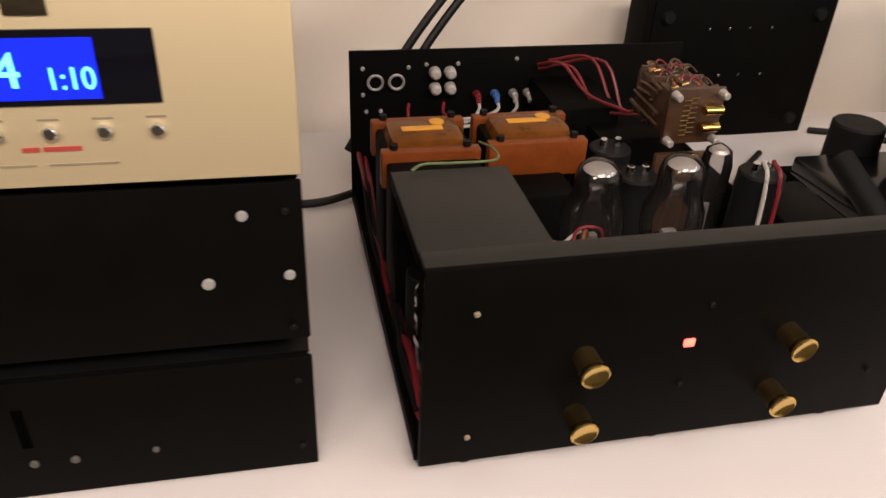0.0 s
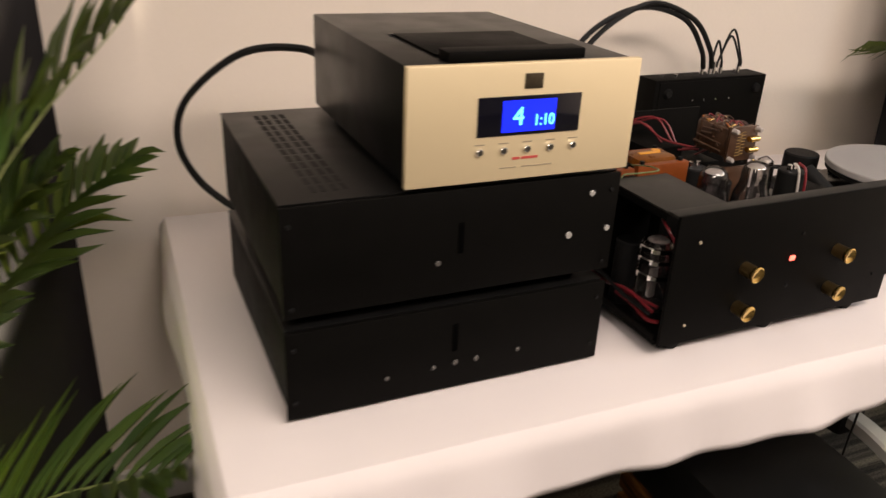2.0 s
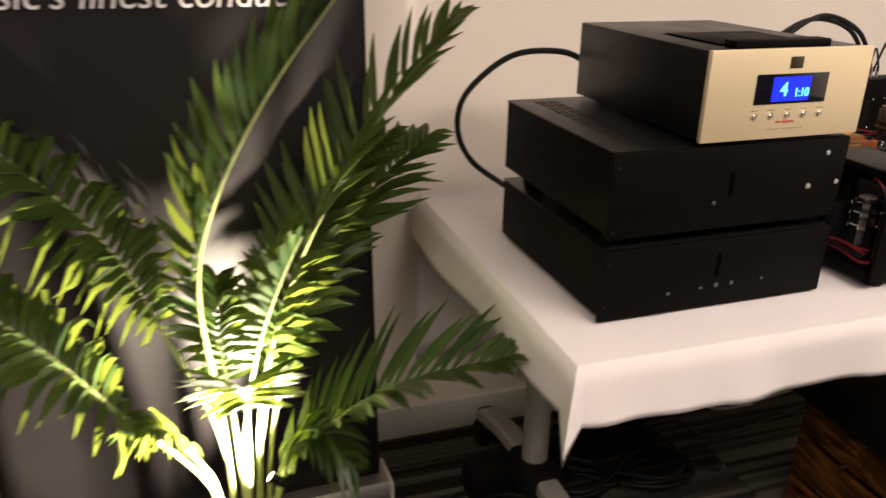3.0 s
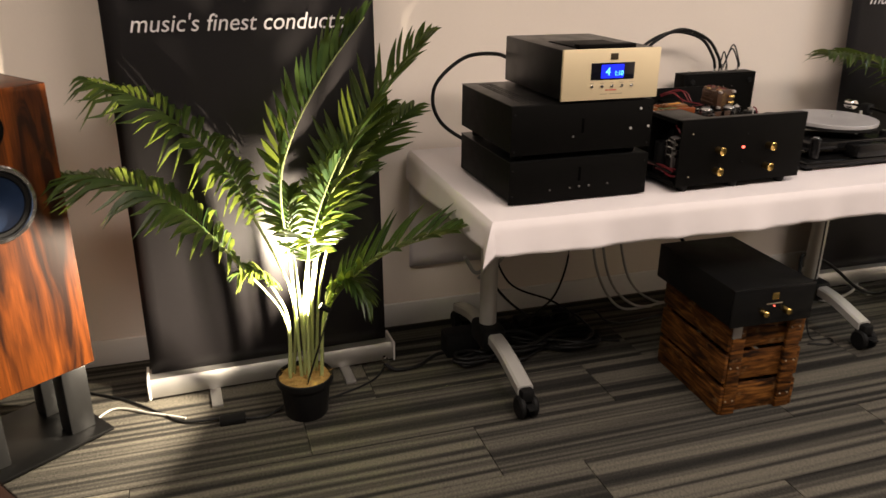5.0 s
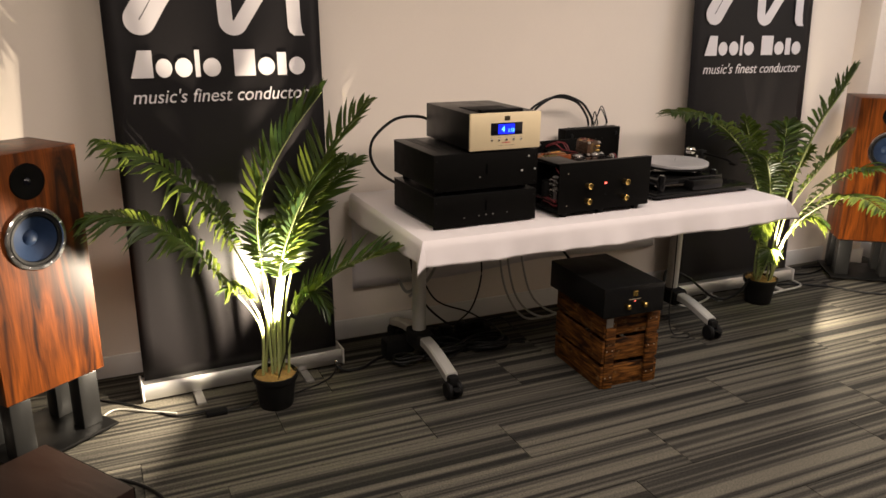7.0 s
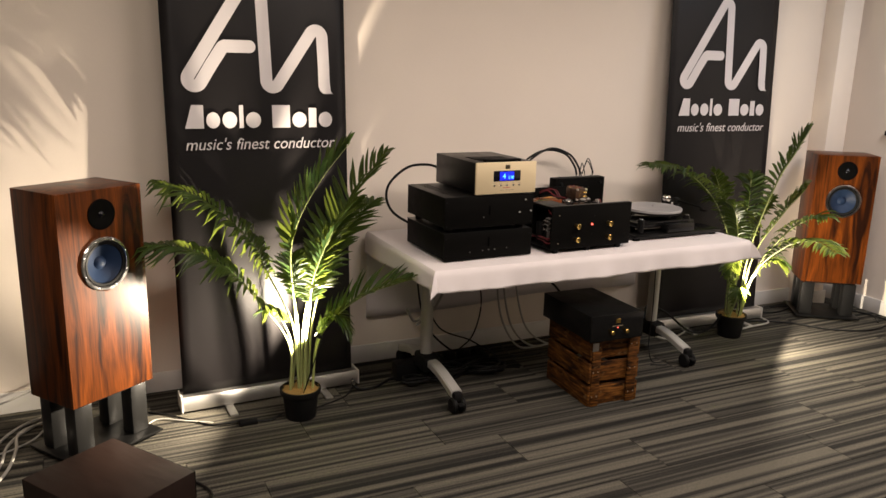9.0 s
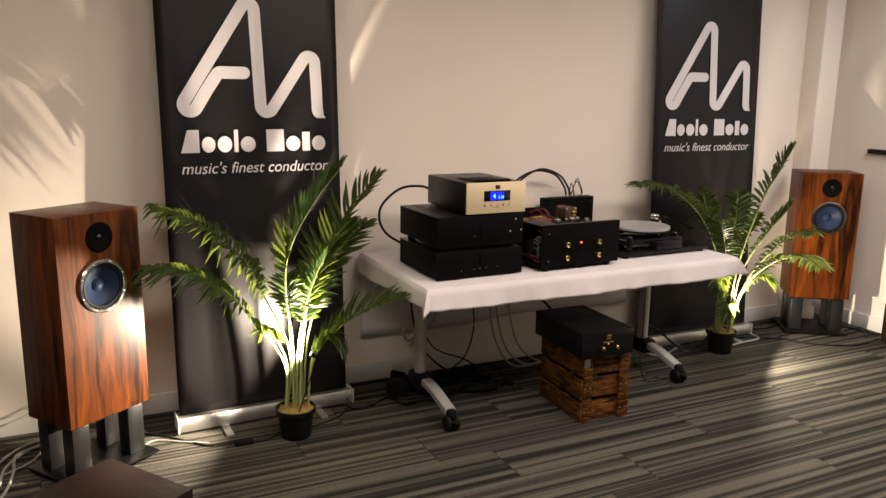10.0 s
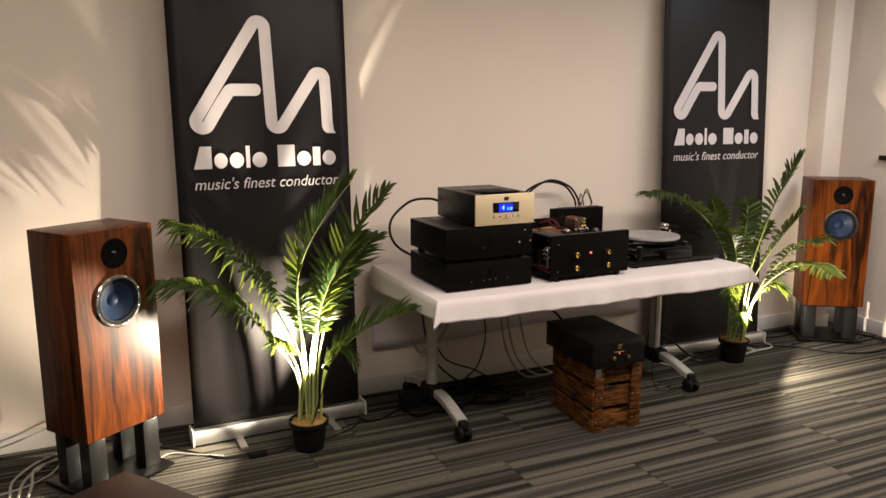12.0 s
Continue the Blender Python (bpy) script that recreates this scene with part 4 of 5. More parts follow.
    for k in (0, 2, 4):
        part("wafer", box(0.261, 0.220 + k * 0.017, 0.176, 0.336, 0.223 + k * 0.017, 0.246, 0.001), M_BOARD, a)
    part("end_plate", box(0.258, 0.212, 0.172, 0.340, 0.217, 0.248, 0.001), M_BOARD, a)
    for x in (0.264, 0.334):
        for z in (0.178, 0.241):
            part("nut", rod((x, 0.213, z), (x, 0.200, z), 0.0062, 0.0050, 10, bevel=0.001), M_GETTER, a)
    for z in (0.198, 0.222):
        part("resistor", rod((0.306, 0.205, z), (0.334, 0.205, z), 0.0065, seg=12, bevel=0.001), M_GOLD, a, "gold wire-wound resistor")
    for k in range(16):
        z, x = 0.184 + 0.0034 * k, 0.280 + 0.010 * (k % 2)
        part("solder_lug", rod((x, 0.212, z), (x + 0.008, 0.2075, z + 0.003), 0.0007, seg=6), M_GOLDDARK, a)
    rnd = random.Random(5)
    for k in range(14):
        x, y = 0.268 + 0.05 * rnd.random(), 0.226 + 0.07 * rnd.random()
        part("wire_loop", tube([(x, y, 0.244), (x + 0.006, y + 0.003, 0.2505), (x + 0.014, y + 0.002, 0.249), (x + 0.020, y - 0.003, 0.243)], 0.0015, 6, steps=4), M_BOARD if k % 3 else M_REDWIRE, a)
    for k in range(26):
        x, y = 0.266 + 0.062 * rnd.random(), 0.224 + 0.072 * rnd.random()
        dx, dy = (0.010, 0.0) if k % 2 else (0.002, 0.009)
        part("resistor", rod((x, y, 0.2425), (x + dx, y + dy, 0.2445), 0.0022, seg=8), (M_BOARD, M_GOLDDARK, M_COPPER)[k % 3], a)
    for k in range(10):
        z = 0.180 + 0.06 * rnd.random()
        part("resistor", rod((0.2585, 0.228 + 0.06 * rnd.random(), z), (0.2575, 0.236 + 0.06 * rnd.random(), z + 0.004), 0.0024, seg=8), M_BOARD, a)
    part("mount_block", box(0.262, 0.300, 0.05, 0.35, 0.42, 0.17, 0.003), M_BLACK, p)
    part("shield_box", box(0.222, 0.345, 0.04, 0.300, 0.452, 0.190, 0.003), M_BLACK, p, "black screening can")

    # sockets inside the rear panel and the wires that run from them
    for k, (x, z) in enumerate(((0.100, 0.199), (0.119, 0.199), (0.101, 0.179), (0.120, 0.179))):
        part("phono_socket", rod((x, d - 0.005, z), (x, d - 0.020, z), 0.0076, 0.0066, 14, bevel=0.0026), M_WHITEWIRE, p, "white-capped phono socket")
    for x in (0.027, 0.053):
        part("ring_socket", tube([(x + 0.009 * math.cos(t), d - 0.008, 0.188 + 0.009 * math.sin(t)) for t in [0.5236 * q for q in range(13)]], 0.0018, 6, steps=2), M_GETTER, p)
    for x, mt in ((0.155, M_REDWIRE), (0.179, M_BLUEWIRE), (0.203, M_GETTER), (0.222, M_GETTER), (0.245, M_GETTER), (0.265, M_BLUEWIRE), (0.290, M_REDWIRE)):
        part("terminal_post", rod((x, d - 0.005, 0.168), (x, d - 0.018, 0.168), 0.0058, 0.0046, 12, bevel=0.001), mt, p)
        part("sleeve", rod((x, d - 0.018, 0.168), (x - 0.001, d - 0.026, 0.163), 0.0034, seg=8), mt, p)
    for x0, x1, mt, zz in ((0.179, 0.092, M_WHITEWIRE, 0.148), (0.155, 0.100, M_WHITEWIRE, 0.143), (0.203, 0.120, M_WHITEWIRE, 0.140), (0.265, 0.208, M_WHITEWIRE, 0.150), (0.290, 0.215, M_WHITEWIRE, 0.145), (0.110, 0.118, M_REDWIRE, 0.15), (0.066, 0.064, M_REDWIRE, 0.14)):
        part("wire", tube([(x0, d - 0.022, 0.165), (x0 - 0.003, d - 0.034, 0.157), ((x0 * 2 + x1) / 3, d - 0.042, zz + 0.004), (x1, d - 0.045, zz), (x1 - 0.006, d - 0.060, zz - 0.010), (x1 + 0.02, d - 0.085, zz - 0.03)], 0.0022, 6, steps=5), mt, p)
    for x, z in ((0.012, 0.205), (0.068, 0.205), (0.012, 0.172), (0.090, 0.208), (0.130, 0.208), (0.016, 0.150), (0.034, 0.150), (0.205, 0.212)):
        part("screw", rod((x, d - 0.0035, z), (x, d - 0.0065, z), 0.0026, seg=8, bevel=0.0006), M_GETTER, p)
    for k, (x, z) in enumerate(((0.262, 0.215), (0.276, 0.21), (0.30, 0.22), (0.318, 0.215))):
        part("wire", tube([(x - 0.03 - 0.012 * k, d - 0.008, z - 0.01), (x - 0.015, d - 0.05, z + 0.005), (x + 0.002, d - 0.10, z - 0.015 - 0.012 * k), (x + 0.035, d - 0.145, z - 0.02)], 0.0020, 6, steps=5), M_REDWIRE, p, "twisted red wire")
    part("earth_wire", tube([(0.018, 0.156, 0.2195), (0.030, 0.163, 0.2215), (0.060, 0.166, 0.2195), (0.098, 0.170, 0.2185), (0.104, 0.20, 0.215), (0.100, 0.236, 0.206)], 0.0013, 6), M_GREENWIRE, p, "green and yellow earth wire")
    # loom of red and black wire along the open side
    for k, (mt, dx) in enumerate(((M_REDWIRE, 0.0), (M_REDWIRE, 0.006), (M_RUBBER, 0.003), (M_RUBBER, -0.003))):
        pts = [(0.006 + dx + 0.002 * math.sin(1.7 * q + k), 0.03 + q * 0.06, 0.062 + 0.006 * math.sin(2.1 * q + 1.3 * k) + (0.03 if q > 5 else 0)) for q in range(8)]
        part("wire", tube(pts, 0.0028, 6, steps=4), mt, p)
    for k in range(4):
        x = 0.10 + 0.012 * k + 0.01 * rnd.random()
        part("wire", tube([(x, 0.03 + 0.05 * rnd.random(), 0.165), (x + 0.02, 0.06 + 0.05 * rnd.random(), 0.172), (x + 0.05, 0.09 + 0.04 * rnd.random(), 0.165), (x + 0.06, 0.13, 0.14)], 0.0016, 6, steps=4), (M_REDWIRE, M_GETTER, M_COPPER)[k % 3], p)
    part("wire_lead", tube([(0.357, 0.145, 0.213), (0.352, 0.127, 0.200), (0.354, 0.123, 0.12), (0.352, 0.125, 0.05)], 0.0022, 6), M_WHITEWIRE, p)
    part("wire_lead", tube([(0.367, 0.145, 0.213), (0.365, 0.125, 0.200), (0.366, 0.121, 0.12), (0.364, 0.125, 0.05)], 0.0022, 6), M_REDWIRE, p)
    part("side_transformer", box(0.372, 0.050, 0.03, 0.440, 0.190, 0.165, 0.004), M_BLACK, p, "black potted transformer")
    return p


M_GOLDDARK = surface("brass_shaft", (0.32, 0.22, 0.09), 0.35, metal=1.0, scale=40, vary=0.2, bump=0.0)
open_preamplifier()

# ---- turntable ----
M_PLATTER = surface("frosted_acrylic_platter", (0.33, 0.32, 0.32), 0.35, scale=8, vary=0.08, bump=0.02)


def turntable():
    t = thing("turntable", pose(0.60, 0.488, 0.7125, 0, 0, 1.0), "gloss black turntable with pale platter and black arm", "turntable")
    base = box(0.0, 0.0, 0.012, 0.565, 0.16, 0.030, 0.003)
    base = box(0.05, 0.16, 0.012, 0.50, 0.40, 0.030, 0.003, bm=base)
    part("plinth", base, M_ACRYLIC, t, "gloss black acrylic plinth")
    for x, y in ((0.03, 0.03), (0.53, 0.03), (0.26, 0.36)):
        part("foot", rod((x, y, 0), (x, y, 0.013), 0.02, 0.017, 18), M_RUBBER, t)
    part("subchassis", box(0.045, 0.05, 0.055, 0.42, 0.33, 0.082, 0.004), M_ACRYLIC, t, "black acrylic subchassis")
    for x, y in ((0.065, 0.045), (0.385, 0.07), (0.24, 0.33)):
        pil = part("pillar", rod((x, y, 0.03), (x, y, 0.100), 0.017, seg=20, bevel=0.002), M_ACRYLIC, t, "round black pillar")
        part("cap", rod((x, y, 0.100), (x, y, 0.104), 0.010, seg=16, bevel=0.001), M_CHROME, pil)
    part("motor_box", box(0.20, -0.005, 0.032, 0.375, 0.055, 0.078, 0.010), M_ACRYLIC, t, "black motor housing")
    part("motor", rod((0.150, 0.350, 0.012), (0.150, 0.350, 0.118), 0.036, seg=32, bevel=0.003), M_RUBBER, t, "round black motor pod")
    c = (0.252, 0.182)
    part("platter", lathe([(0, 0.108), (0.144, 0.108), (0.147, 0.110), (0.147, 0.116), (0.145, 0.118), (0, 0.118)], 64), M_RUBBER, t, "black platter edge", at=pose(*c, 0))
    part("mat", lathe([(0.004, 0.1182), (0.148, 0.1182), (0.150, 0.120), (0.150, 0.130), (0.148, 0.1318), (0.055, 0.1318), (0.052, 0.1312), (0.0, 0.1312)], 64), M_PLATTER, t, "pale frosted acrylic disc", at=pose(*c, 0))
    part("spindle", rod((*c, 0.13), (*c, 0.143), 0.0035, seg=12, bevel=0.001), M_CHROME, t)
    arm = part("arm_base", rod((0.440, 0.215, 0.03), (0.440, 0.215, 0.135), 0.022, seg=24, bevel=0.002), M_ACRYLIC, t, "black arm pillar")
    part("arm_tube", tube([(0.440, 0.305, 0.150), (0.440, 0.215, 0.150), (0.435, 0.06, 0.146), (0.418, 0.0, 0.140)], 0.0045, 10), M_BLACK, arm, "black arm tube")
    part("counterweight", rod((0.440, 0.27, 0.150), (0.440, 0.305, 0.150), 0.017, seg=20, bevel=0.002), M_CHROME, arm, "dull metal counterweight")
    part("bearing", box(0.424, 0.197, 0.134, 0.456, 0.233, 0.164, 0.004), M_RUBBER, arm)
    part("headshell", box(0.405, -0.03, 0.133, 0.425, 0.005, 0.142, 0.002), M_BLACK, arm)
    part("lift", rod((0.40, 0.20, 0.08), (0.40, 0.20, 0.145), 0.005, seg=10), M_CHROME, arm)
    part("side_arm", rod((0.030, 0.232, 0.128), (0.055, 0.125, 0.062), 0.016, seg=20, bevel=0.002), M_RUBBER, t, "black cylindrical side arm")
    return t


turntable()

# ---- artificial palms ----


def leaf_material():
    m, n, l, p = shader("palm_leaf")
    geo, ramp = n.new("ShaderNodeNewGeometry"), n.new("ShaderNodeValToRGB")
    ramp.color_ramp.elements[0].color = (0.016, 0.042, 0.010, 1)
    ramp.color_ramp.elements[1].color = (0.060, 0.105, 0.020, 1)
    l.new(geo.outputs["Random Per Island"], ramp.inputs["Fac"])
    co, tx = n.new("ShaderNodeTexCoord"), n.new("ShaderNodeTexNoise")
    tx.inputs["Scale"].default_value = 14
    l.new(co.outputs["Object"], tx.inputs["Vector"])
    mix = n.new("ShaderNodeMix")
    mix.data_type, mix.blend_type = "RGBA", "MULTIPLY"
    mix.inputs["Factor"].default_value = 0.5
    l.new(ramp.outputs[0], mix.inputs[6])
    l.new(tx.outputs["Fac"], mix.inputs[7])
    l.new(mix.outputs[2], p.inputs["Base Color"])
    p.inputs["Roughness"].default_value = 0.36
    p.inputs["Specular IOR Level"].default_value = 0.4
    tr = n.new("ShaderNodeBsdfTranslucent")
    tr.inputs["Color"].default_value = (0.19, 0.24, 0.034, 1)
    ms = n.new("ShaderNodeMixShader")
    ms.inputs["Fac"].default_value = 0.32
    out = n["Material Output"]
    l.new(p.outputs[0], ms.inputs[1])
    l.new(tr.outputs[0], ms.inputs[2])
    l.new(ms.outputs[0], out.inputs["Surface"])
    return m


M_LEAF = leaf_material()
M_STEM = surface("pale_green_stem", (0.30, 0.34, 0.13), 0.5, scale=20, vary=0.25, bump=0.2, stretch=(1, 1, 0.2))
M_POT = surface("black_plastic_pot", (0.006, 0.006, 0.006), 0.5, scale=30, vary=0.2, bump=0.1, spec=0.2)
M_STRAW = surface("straw_and_bark_mulch", (0.34, 0.21, 0.06), 0.9, scale=70, vary=0.6, bump=1.0, fine=260)


def frond_meshes(points, start, longest, width, droop, seed, count=24, spread=1.0):
    """The bare stalk and, from start of the way on, pairs of narrow folded leaflets."""
    rnd = random.Random(seed)
    line = smooth_line(points, 10)
    n = len(line)
    stalk = tube(points, 0.0055, 8, steps=6, taper=0.22)
    b = bmesh.new()
    for k in range(count):
        f = start + (1 - start) * (k + 0.5) / count
        i = min(n - 2, int(f * (n - 1)))
        p = line[i].lerp(line[i + 1], f * (n - 1) - i)
        tan = (line[min(i + 2, n - 1)] - line[max(i - 1, 0)]).normalized()
        side = tan.cross(Vector((0, 0, 1)))
        if side.length < 0.1:
            side = Vector((1, 0, 0))
        side.normalize()
        up = side.cross(tan)
        g = (f - start) / (1 - start)
        length = 1.28 * longest * (0.30 + 1.35 * g * (1 - g) * 2 if g < 0.5 else (0.30 + 0.675 * (1 - (2 * g - 1) ** 2.2))) * rnd.uniform(0.86, 1.1)
        for sgn in (-1, 1):
            fwd = 0.34 + 0.75 * g + rnd.uniform(-0.12, 0.12)
            d = (side * sgn * spread + tan * fwd + up * (0.35 + rnd.uniform(-0.15, 0.15))).normalized()
            wv = d.cross(up).normalized() * width * rnd.uniform(0.85, 1.15)
            fold = up * width * 0.35
            rows = []
            for q, ww in ((0, 0.35), (0.18, 0.85), (0.45, 1.0), (0.72, 0.75), (1.0, 0.04)):
                c = p + d * (length * q) + Vector((0, 0, -droop * length * q * q * rnd.uniform(0.7, 1.2)))
                rows.append([b.verts.new(c - wv * ww * 0.5 + fold * ww), b.verts.new(c), b.verts.new(c + wv * ww * 0.5 + fold * ww)])
            for r0, r1 in zip(rows, rows[1:]):
                b.faces.new((r0[0], r0[1], r1[1], r1[0]))
                b.faces.new((r0[1], r0[2], r1[2], r1[1]))
    return stalk, b


def palm(pot_at, fronds, seed):
    px, py = pot_at
    t = thing("potted_palm", pose(px, py, 0), "artificial potted palm lit by a small spot lamp", "potted plant", "potted palms beside the table")
    inv = Vector((-px, -py, 0))
    pot = [(0, 0), (0.064, 0), (0.066, 0.003), (0.079, 0.112), (0.087, 0.113), (0.089, 0.118), (0.089, 0.136), (0.086, 0.138), (0.082, 0.136), (0.078, 0.110), (0.0, 0.108)]
    part("pot", lathe(pot, 40), M_POT, t, "black plastic plant pot")
    soil = bmesh.new()
    rnd = random.Random(seed)
    rings = [[soil.verts.new((0, 0, 0.134))]]
    for j in range(1, 7):
        rings.append([soil.verts.new((0.0132 * j * math.cos(a), 0.0132 * j * math.sin(a), 0.136 - 0.0016 * j + rnd.uniform(-0.005, 0.005))) for a in [2 * math.pi * q / 28 for q in range(28)]])
    for q in range(28):
        soil.faces.new((rings[0][0], rings[1][q], rings[1][(q + 1) % 28]))
        for j in range(1, 6):
            soil.faces.new((rings[j][q], rings[j + 1][q], rings[j + 1][(q + 1) % 28], rings[j][(q + 1) % 28]))
    for k in range(150):
        a, r = rnd.uniform(0, 6.28), 0.077 * math.sqrt(rnd.random())
        h = rnd.uniform(0, 6.28)
        c = Vector((r * math.cos(a), r * math.sin(a), 0.137 + rnd.uniform(0, 0.006)))
        dv = Vector((math.cos(h), math.sin(h), rnd.uniform(-0.2, 0.5))) * rnd.uniform(0.008, 0.018)
        wv = Vector((-math.sin(h), math.cos(h), 0)) * 0.0014
        soil.faces.new([soil.verts.new(v) for v in (c - wv, c + wv, c + dv + wv, c + dv - wv)])
    part("mulch", soil, M_STRAW, t, "straw-coloured mulch")
    for k, (pts, start, longest, width, droop, cnt, *spread) in enumerate(fronds):
        stalk, leaves = frond_meshes([Vector(q) + inv for q in pts], start, longest, width, droop, seed * 100 + k, int(cnt * 1.2), *spread)
        f = part("frond", leaves, M_LEAF, t, "green palm frond with narrow leaflets")
        part("stalk", stalk, M_STEM, f, "pale green stalk")
    return t


BA, BB = (*POT_A, 0.13), (*POT_B, 0.13)


def near(b, dx, dy):
    return (b[0] + dx, b[1] + dy, b[2])


palm(POT_A, [
    ([near(BA, -0.01, -0.01), (-1.05, 0.670, 0.48), (-1.066, 0.664, 0.74), (-1.025, 0.672, 0.89), (-0.935, 0.640, 1.06), (-0.825, 0.596, 1.215)], 0.42, 0.145, 0.027, 0.10, 22, 0.42),
    ([near(BA, 0.03, 0.02), (-0.98, 0.70, 0.48), (-0.90, 0.74, 0.72), (-0.76, 0.77, 0.95), (-0.590, 0.780, 1.140)], 0.34, 0.180, 0.024, 0.15, 22, 0.7),
    ([near(BA, 0.04, 0.02), (-0.96, 0.72, 0.42), (-0.88, 0.77, 0.64), (-0.75, 0.86, 0.80), (-0.600, 0.925, 0.900)], 0.34, 0.150, 0.023, 0.20, 22, 0.9),
    ([near(BA, 0.05, -0.02), (-0.965, 0.64, 0.33), (-0.90, 0.62, 0.45), (-0.77, 0.565, 0.565), (-0.595, 0.470, 0.645)], 0.34, 0.165, 0.023, 0.08, 22),
    ([near(BA, -0.03, 0.02), (-1.05, 0.69, 0.40), (-1.14, 0.76, 0.64), (-1.22, 0.80, 0.80), (-1.38, 0.87, 0.955), (-1.555, 0.935, 1.030)], 0.40, 0.180, 0.023, 0.65, 28),
    ([near(BA, -0.045, 0.0), (-1.08, 0.66, 0.35), (-1.21, 0.620, 0.565), (-1.33, 0.645, 0.71), (-1.47, 0.705, 0.785), (-1.625, 0.770, 0.800)], 0.36, 0.170, 0.023, 0.60, 28),
    ([near(BA, 0.02, 0.04), (-0.98, 0.72, 0.42), (-0.92, 0.78, 0.62), (-0.82, 0.83, 0.79), (-0.70, 0.86, 0.92)], 0.36, 0.160, 0.025, 0.25, 20, 0.8),
    ([near(BA, 0.01, -0.03), (-1.015, 0.63, 0.38), (-1.010, 0.58, 0.55), (-1.015, 0.51, 0.640), (-1.010, 0.44, 0.655)], 0.50, 0.100, 0.013, 0.10, 20),
    ([near(BA, -0.04, 0.01), (-1.07, 0.66, 0.34), (-1.11, 0.63, 0.46), (-1.15, 0.61, 0.53), (-1.19, 0.60, 0.53)], 0.50, 0.075, 0.015, 0.55, 18),
    ([near(BA, 0.055, 0.0), (-0.965, 0.65, 0.34), (-0.93, 0.625, 0.45), (-0.89, 0.60, 0.475), (-0.845, 0.58, 0.41)], 0.44, 0.090, 0.016, 0.5, 16),
    ([near(BA, 0.0, 0.0), (-1.015, 0.66, 0.44), (-0.985, 0.625, 0.63), (-0.94, 0.60, 0.77), (-0.905, 0.585, 0.85)], 0.46, 0.115, 0.018, 0.25, 20, 0.7),
    ([near(BA, 0.01, 0.03), (-1.03, 0.71, 0.44), (-1.04, 0.73, 0.60), (-1.03, 0.75, 0.72)], 0.50, 0.110, 0.020, 0.3, 14, 0.7),
], 7)

palm(POT_B, [
    ([near(BB, -0.03, 0.0), (1.57, 0.79, 0.48), (1.44, 0.82, 0.80), (1.22, 0.86, 0.99), (0.983, 0.879, 1.038)], 0.34, 0.184, 0.0213, 0.50, 31),
    ([near(BB, 0.02, -0.02), (1.635, 0.72, 0.55), (1.66, 0.62, 0.93), (1.69, 0.54, 1.12), (1.718, 0.488, 1.253)], 0.36, 0.140, 0.0213, 0.30, 21, 0.6),
    ([near(BB, 0.0, -0.05), (1.625, 0.66, 0.42), (1.60, 0.45, 0.62), (1.55, 0.24, 0.70), (1.488, 0.055, 0.681)], 0.36, 0.122, 0.0202, 0.40, 21),
    ([near(BB, 0.03, -0.03), (1.64, 0.70, 0.50), (1.70, 0.59, 0.76), (1.74, 0.53, 0.87), (1.761, 0.499, 0.93)], 0.34, 0.163, 0.0213, 0.30, 20),
    ([near(BB, 0.03, -0.04), (1.645, 0.67, 0.44), (1.68, 0.52, 0.68), (1.70, 0.40, 0.78), (1.71, 0.32, 0.80)], 0.36, 0.140, 0.0202, 0.45, 18),
    ([near(BB, -0.02, 0.03), (1.58, 0.82, 0.50), (1.52, 0.86, 0.80), (1.46, 0.88, 0.98)], 0.36, 0.155, 0.0213, 0.35, 18),
    ([near(BB, -0.04, 0.0), (1.58, 0.76, 0.34), (1.53, 0.72, 0.48), (1.48, 0.69, 0.50), (1.45, 0.67, 0.42)], 0.35, 0.068, 0.0166, 0.5, 14),
    ([near(BB, 0.05, -0.02), (1.68, 0.73, 0.34), (1.74, 0.66, 0.48), (1.78, 0.60, 0.47)], 0.34, 0.103, 0.0190, 0.6, 14),
    ([near(BB, -0.05, -0.03), (1.57, 0.72, 0.24), (1.54, 0.68, 0.33), (1.50, 0.65, 0.30)], 0.19, 0.071, 0.0157, 0.6, 13),
    ([near(BB, 0.0, 0.02), (1.61, 0.79, 0.50), (1.63, 0.77, 0.80), (1.62, 0.76, 0.98)], 0.39, 0.131, 0.0202, 0.3, 20),
    ([near(BB, -0.03, -0.02), (1.57, 0.74, 0.42), (1.50, 0.70, 0.66), (1.42, 0.67, 0.80), (1.33, 0.65, 0.85)], 0.40, 0.119, 0.0193, 0.45, 20),
    ([near(BB, 0.02, 0.02), (1.65, 0.79, 0.46), (1.72, 0.76, 0.70), (1.79, 0.73, 0.84)], 0.42, 0.122, 0.0193, 0.4, 19),
    ([near(BB, -0.045, -0.01), (1.56, 0.77, 0.30), (1.51, 0.76, 0.42), (1.47, 0.75, 0.47)], 0.40, 0.061, 0.0147, 0.5, 12),
], 11)

# ---- small lamps in the pots ----
M_BULB = glowing("lamp_lens", (1.0, 0.86, 0.66), 12.0)


